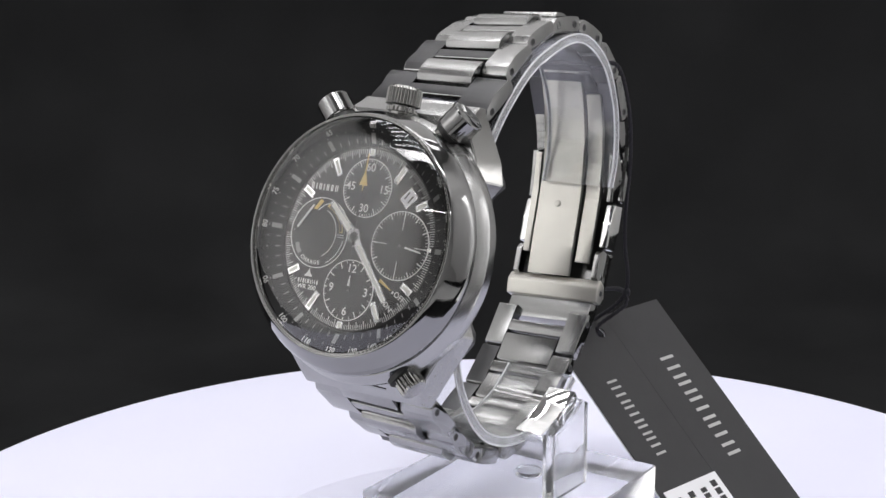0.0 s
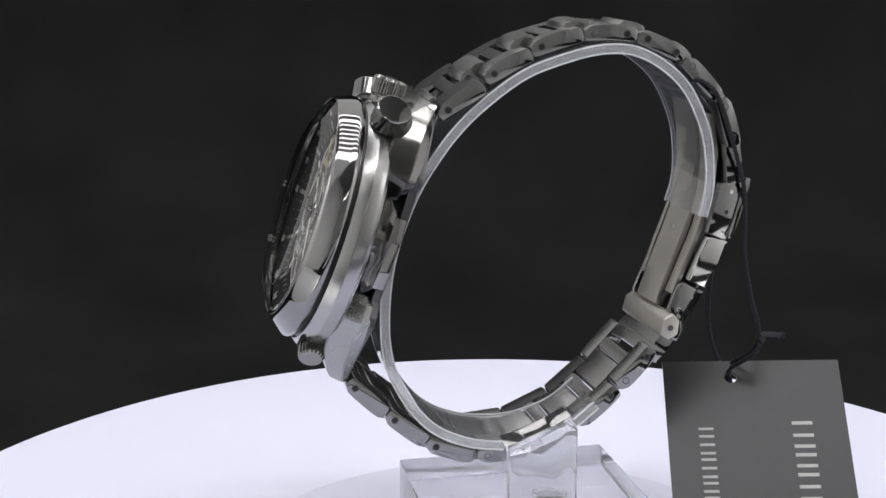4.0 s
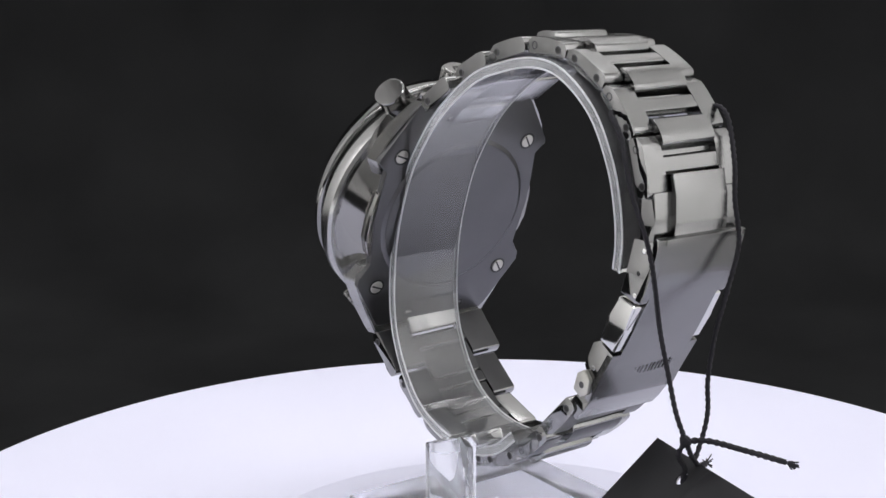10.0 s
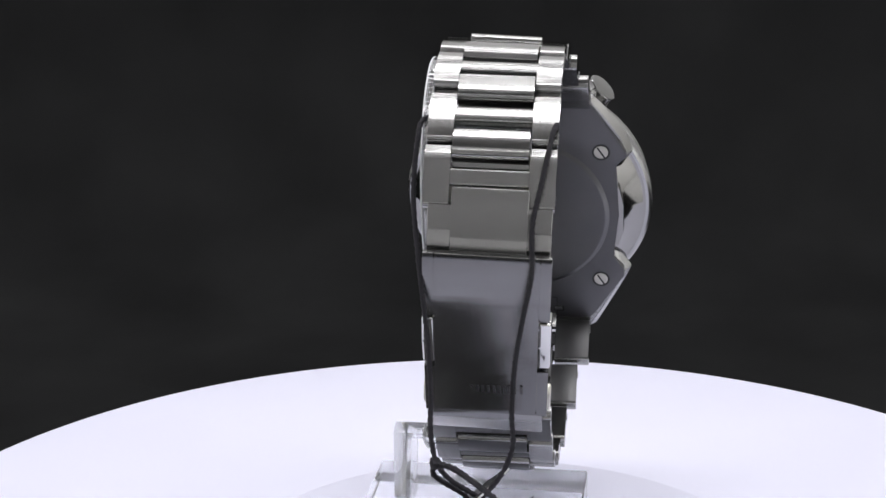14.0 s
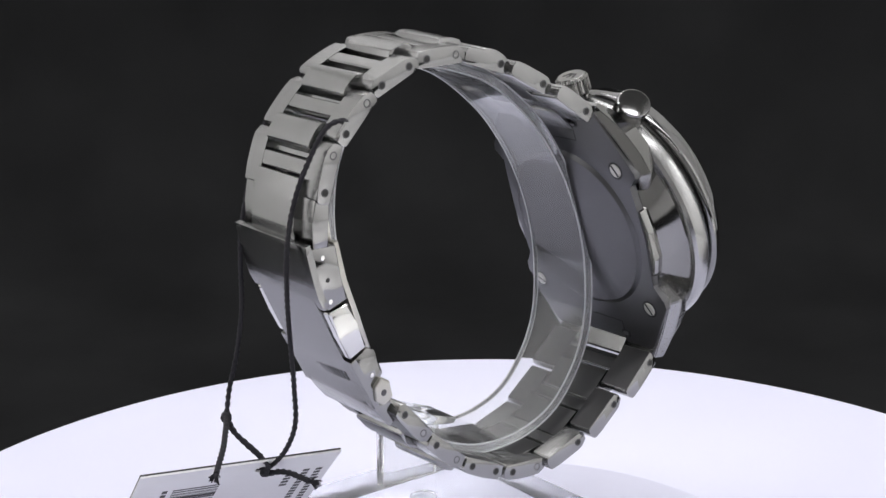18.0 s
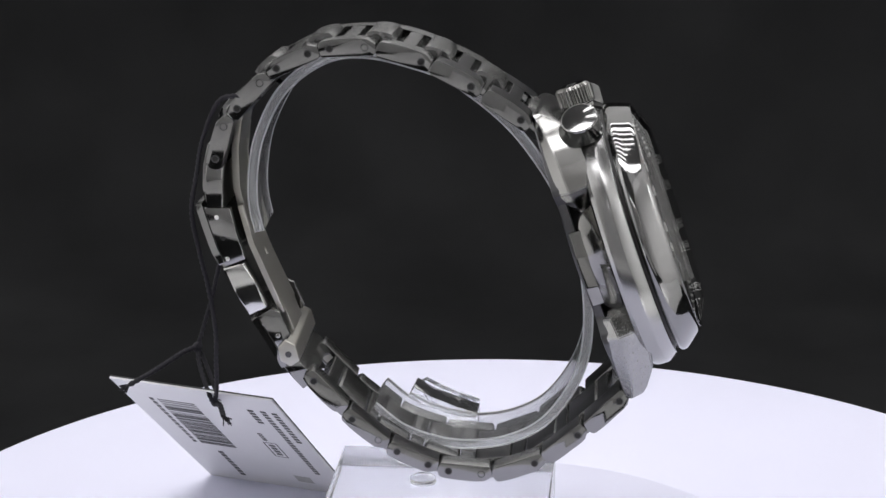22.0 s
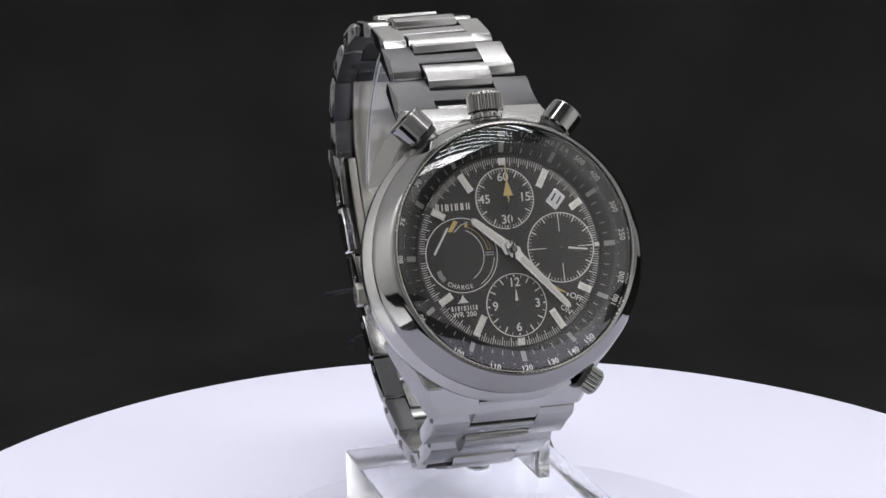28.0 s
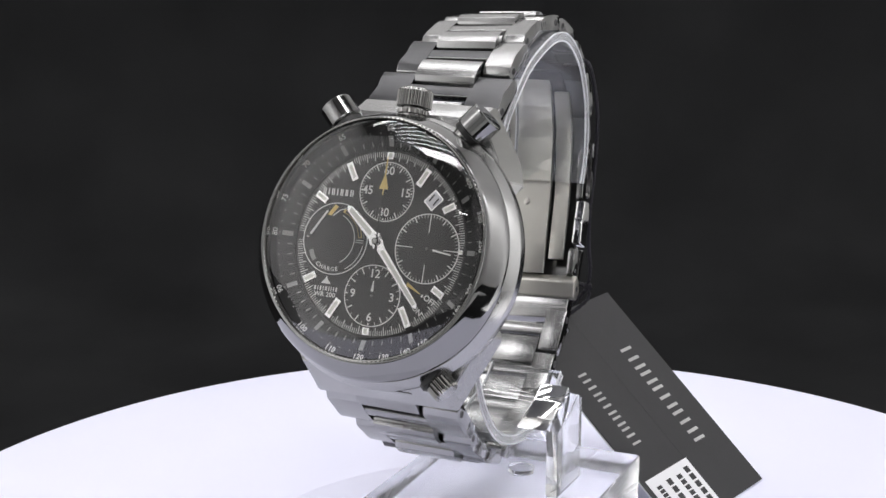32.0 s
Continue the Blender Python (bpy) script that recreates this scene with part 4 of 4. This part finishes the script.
def make_tag():
    t = thing("price_tag", (10, 50, 0), "black card swing tag with a white back, leaning on its corner", "price tag")
    front = part("front_card", sheet(0.02, 0.32), BLACK_CARD, t, "matt black card face")
    back = part("back_card", sheet(-0.32, 0.0), WHITE_CARD, t, "white printed card back")
    part("fold_line", moved(box(TAG_L - 0.4, 0.12, 0.05), tag_frame(17.2, TAG_L / 2, 0.33)), BLACK_CARD, front)
    # two wordmarks that read in opposite ways along the card
    word = [0.7, 0.28, 0.62, 0.28, 0.62, 0.62, 0.8]
    for u, v0, v1, high, way in ((7.5, 15.0, 34.2, 2.9, 1), (26.2, 13.8, 40.2, 4.0, -1)):
        unit = (v1 - v0) / (sum(word) + 0.32 * 6)
        v = v0
        for w in word if way > 0 else word[::-1]:
            for off, k in letter_strokes(w * unit, unit):
                part("wordmark_bar", moved(box(k * 0.8, high, 0.05), tag_frame(u, v + w * unit / 2 + off, 0.34)), CARD_GREY, front, "silver wordmark bar")
            v += (w + 0.32) * unit
    label = part("price_label", moved(box(12.6, 16.4, 0.12, 0.03, 1), tag_frame(9.4, 48.2, 0.38)), WHITE_CARD, front, "white price sticker")
    for du, w, v0 in ((5.8, 9.5, 48.0), (2.2, 7.0, 47.5), (-1.6, 9.5, 48.4), (-5.6, 5.0, 46.5)):
        for k in range(5):
            part("ink_bar", moved(box(w / 6.5, 1.7, 0.04), tag_frame(9.4 + du, v0 - w / 2 + w / 5 * (k + 0.5), 0.45)), DATE_INK, label)
    # print on the white side
    rng = random.Random(5)
    return t, back, rng


def make_tag_print(t, back, rng):
    v = 8.4
    while v < 32.6:
        w = rng.choice((0.2, 0.22, 0.42, 0.62))
        part("barcode_bar", moved(box(w, 8.2, 0.04), tag_frame(23.9, v, -0.34)), DATE_INK, back)
        v += w + rng.choice((0.24, 0.34, 0.56))
    for k in range(13):
        part("ink_bar", moved(box(1.25, 0.9, 0.04), tag_frame(29.4, 8.6 + 1.9 * k, -0.34)), DATE_INK, back)
    for u, v0, count, w, step in ((2.1, 7.4, 11, 1.2, 1.48), (4.5, 7.2, 24, 1.2, 1.48), (7.3, 7.4, 5, 1.3, 1.5), (10.2, 20.6, 4, 1.0, 1.1), (9.8, 27.0, 4, 1.3, 1.6)):
        for k in range(count):
            part("ink_bar", moved(box(step * 0.62, w, 0.04), tag_frame(u, v0 + step * k, -0.34)), DATE_INK, back)
    frame_box = join([moved(box(0.22, 2.8, 0.04), tag_frame(9.8, 25.4, -0.34)), moved(box(0.22, 2.8, 0.04), tag_frame(9.8, 33.4, -0.34)), moved(box(8.0, 0.22, 0.04), tag_frame(8.4, 29.4, -0.34)), moved(box(8.0, 0.22, 0.04), tag_frame(11.2, 29.4, -0.34))])
    part("printed_box", frame_box, DATE_INK, back)
    for k in range(8):
        part("ink_bar", moved(box(1.3, 1.2, 0.04), tag_frame(25.2, 36.6 + 1.9 * k, -0.34)), DATE_INK, back)
    part("ink_block", moved(box(3.6, 3.8, 0.04), tag_frame(9.4, 46.8, -0.34)), CARD_GREY, back)
    MOVERS.append(t)


make_tag_print(*make_tag())


def make_cord():
    Z = TOP
    t = thing("tag_cord", (0.3, 55.6, Z - 88.8), "black twisted cord tied round the bracelet", "cord")
    knot = (0.3, 55.6, Z - 88.8)
    r = 0.42
    near = [(1.0, 37.6, Z - 37.2), (4.3, 40.2, Z - 37.0), (4.9, 43.3, Z - 40.1), (5.1, 46.3, Z - 48.2), (3.9, 49.3, Z - 57.0), (3.1, 50.2, Z - 63.1), (2.2, 50.8, Z - 70.7), (1.5, 52.5, Z - 78.5), (1.3, 54.2, Z - 84.1), knot]
    hole = TAG_O + TAG_U * 13.3 + TAG_V * 3.8
    far = [(-14.0, 38.4, Z - 37.8), (-16.7, 41.0, Z - 37.2), (-16.5, 45.2, Z - 38.2), (-15.2, 48.7, Z - 45.1), (-14.0, 50.4, Z - 51.6), (-14.1, 51.6, Z - 58.5), (-12.7, 50.9, Z - 66.3), (-11.4, 49.7, Z - 74.2), (-10.9, 48.9, Z - 82.2), (-11.0, 49.0, Z - 88.5), (-8.4, 49.8, Z - 94.0), tuple(hole - TAG_N * 0.9)]
    part("strand", tube(smooth_line(near, 14), r, 8, 0.22), CORD, t)
    part("strand", tube(smooth_line(far, 14), r, 8, 0.22), CORD, t)
    hole = TAG_O + TAG_U * 13.3 + TAG_V * 3.8
    part("loop", tube(smooth_line([knot, (0.6, 54.4, Z - 91.5), tuple(hole + TAG_N * 1.2 - TAG_V * 1.5), tuple(hole), tuple(hole - TAG_N * 1.2), tuple(hole - TAG_V * 3.2 - TAG_N * 0.6), (-2.0, 54.6, Z - 92.0), knot], 12), r, 8, 0.22), CORD, t)
    part("tail", tube(smooth_line([knot, (-3, 57.5, Z - 88.9), (-8, 61.0, Z - 90.6), (-13.0, 65.2, Z - 92.4)], 12), r * 1.15, 8, 0.22), CORD, t)
    part("tail", tube(smooth_line([tuple(hole - TAG_N * 1.2), (-8.0, 49.4, Z - 97.6), (-12.7, 47.5, Z - 98.2)], 12), r * 1.15, 8, 0.22), CORD, t)
    part("knot", moved(lathe([(0, -1.1), (0.7, -0.9), (1.05, -0.3), (0.95, 0.4), (0.55, 1.0), (0, 1.2)], 16, False, 4, 0.15), Matrix.Translation(knot) @ pose(0, 0, 0, 25, 30, 0)), CORD, t)
    rng = random.Random(3)
    for tip, d in (((-13.0, 65.2, Z - 92.4), Vector((-0.72, 0.62, -0.28))), ((-12.7, 47.5, Z - 98.2), Vector((-0.8, -0.5, -0.2)))):
        fray = []
        for k in range(22):
            e = (d + Vector((rng.uniform(-0.5, 0.5), rng.uniform(-0.5, 0.5), rng.uniform(-0.5, 0.5)))).normalized()
            p = Vector(tip)
            fray.append(tube([p - e * 0.4, p + e * rng.uniform(0.5, 0.9), p + e * rng.uniform(1.2, 2.3) + Vector((0, 0, -0.2))], 0.11, 5))
        part("frayed_end", join(fray), CORD, t)
    MOVERS.append(t)


make_cord()


# ---- the turning things ----
def motions():
    for ob in MOVERS:
        base = Matrix.Translation(BASES[ob.name] * MM)
        if ob.name == "turntable":
            # the disc turns in place on its own hub
            walk(ob, [(0.2 * k, pose(3.6 * MM, 0, 0) @ pose(0, 0, 0, 0, 0, spin(0.2 * k)) @ base) for k in range(161)])
            continue
        walk(ob, [(0.2 * k, pose(0, 0, 0, 0, 0, spin(0.2 * k)) @ base) for k in range(161)])


motions()
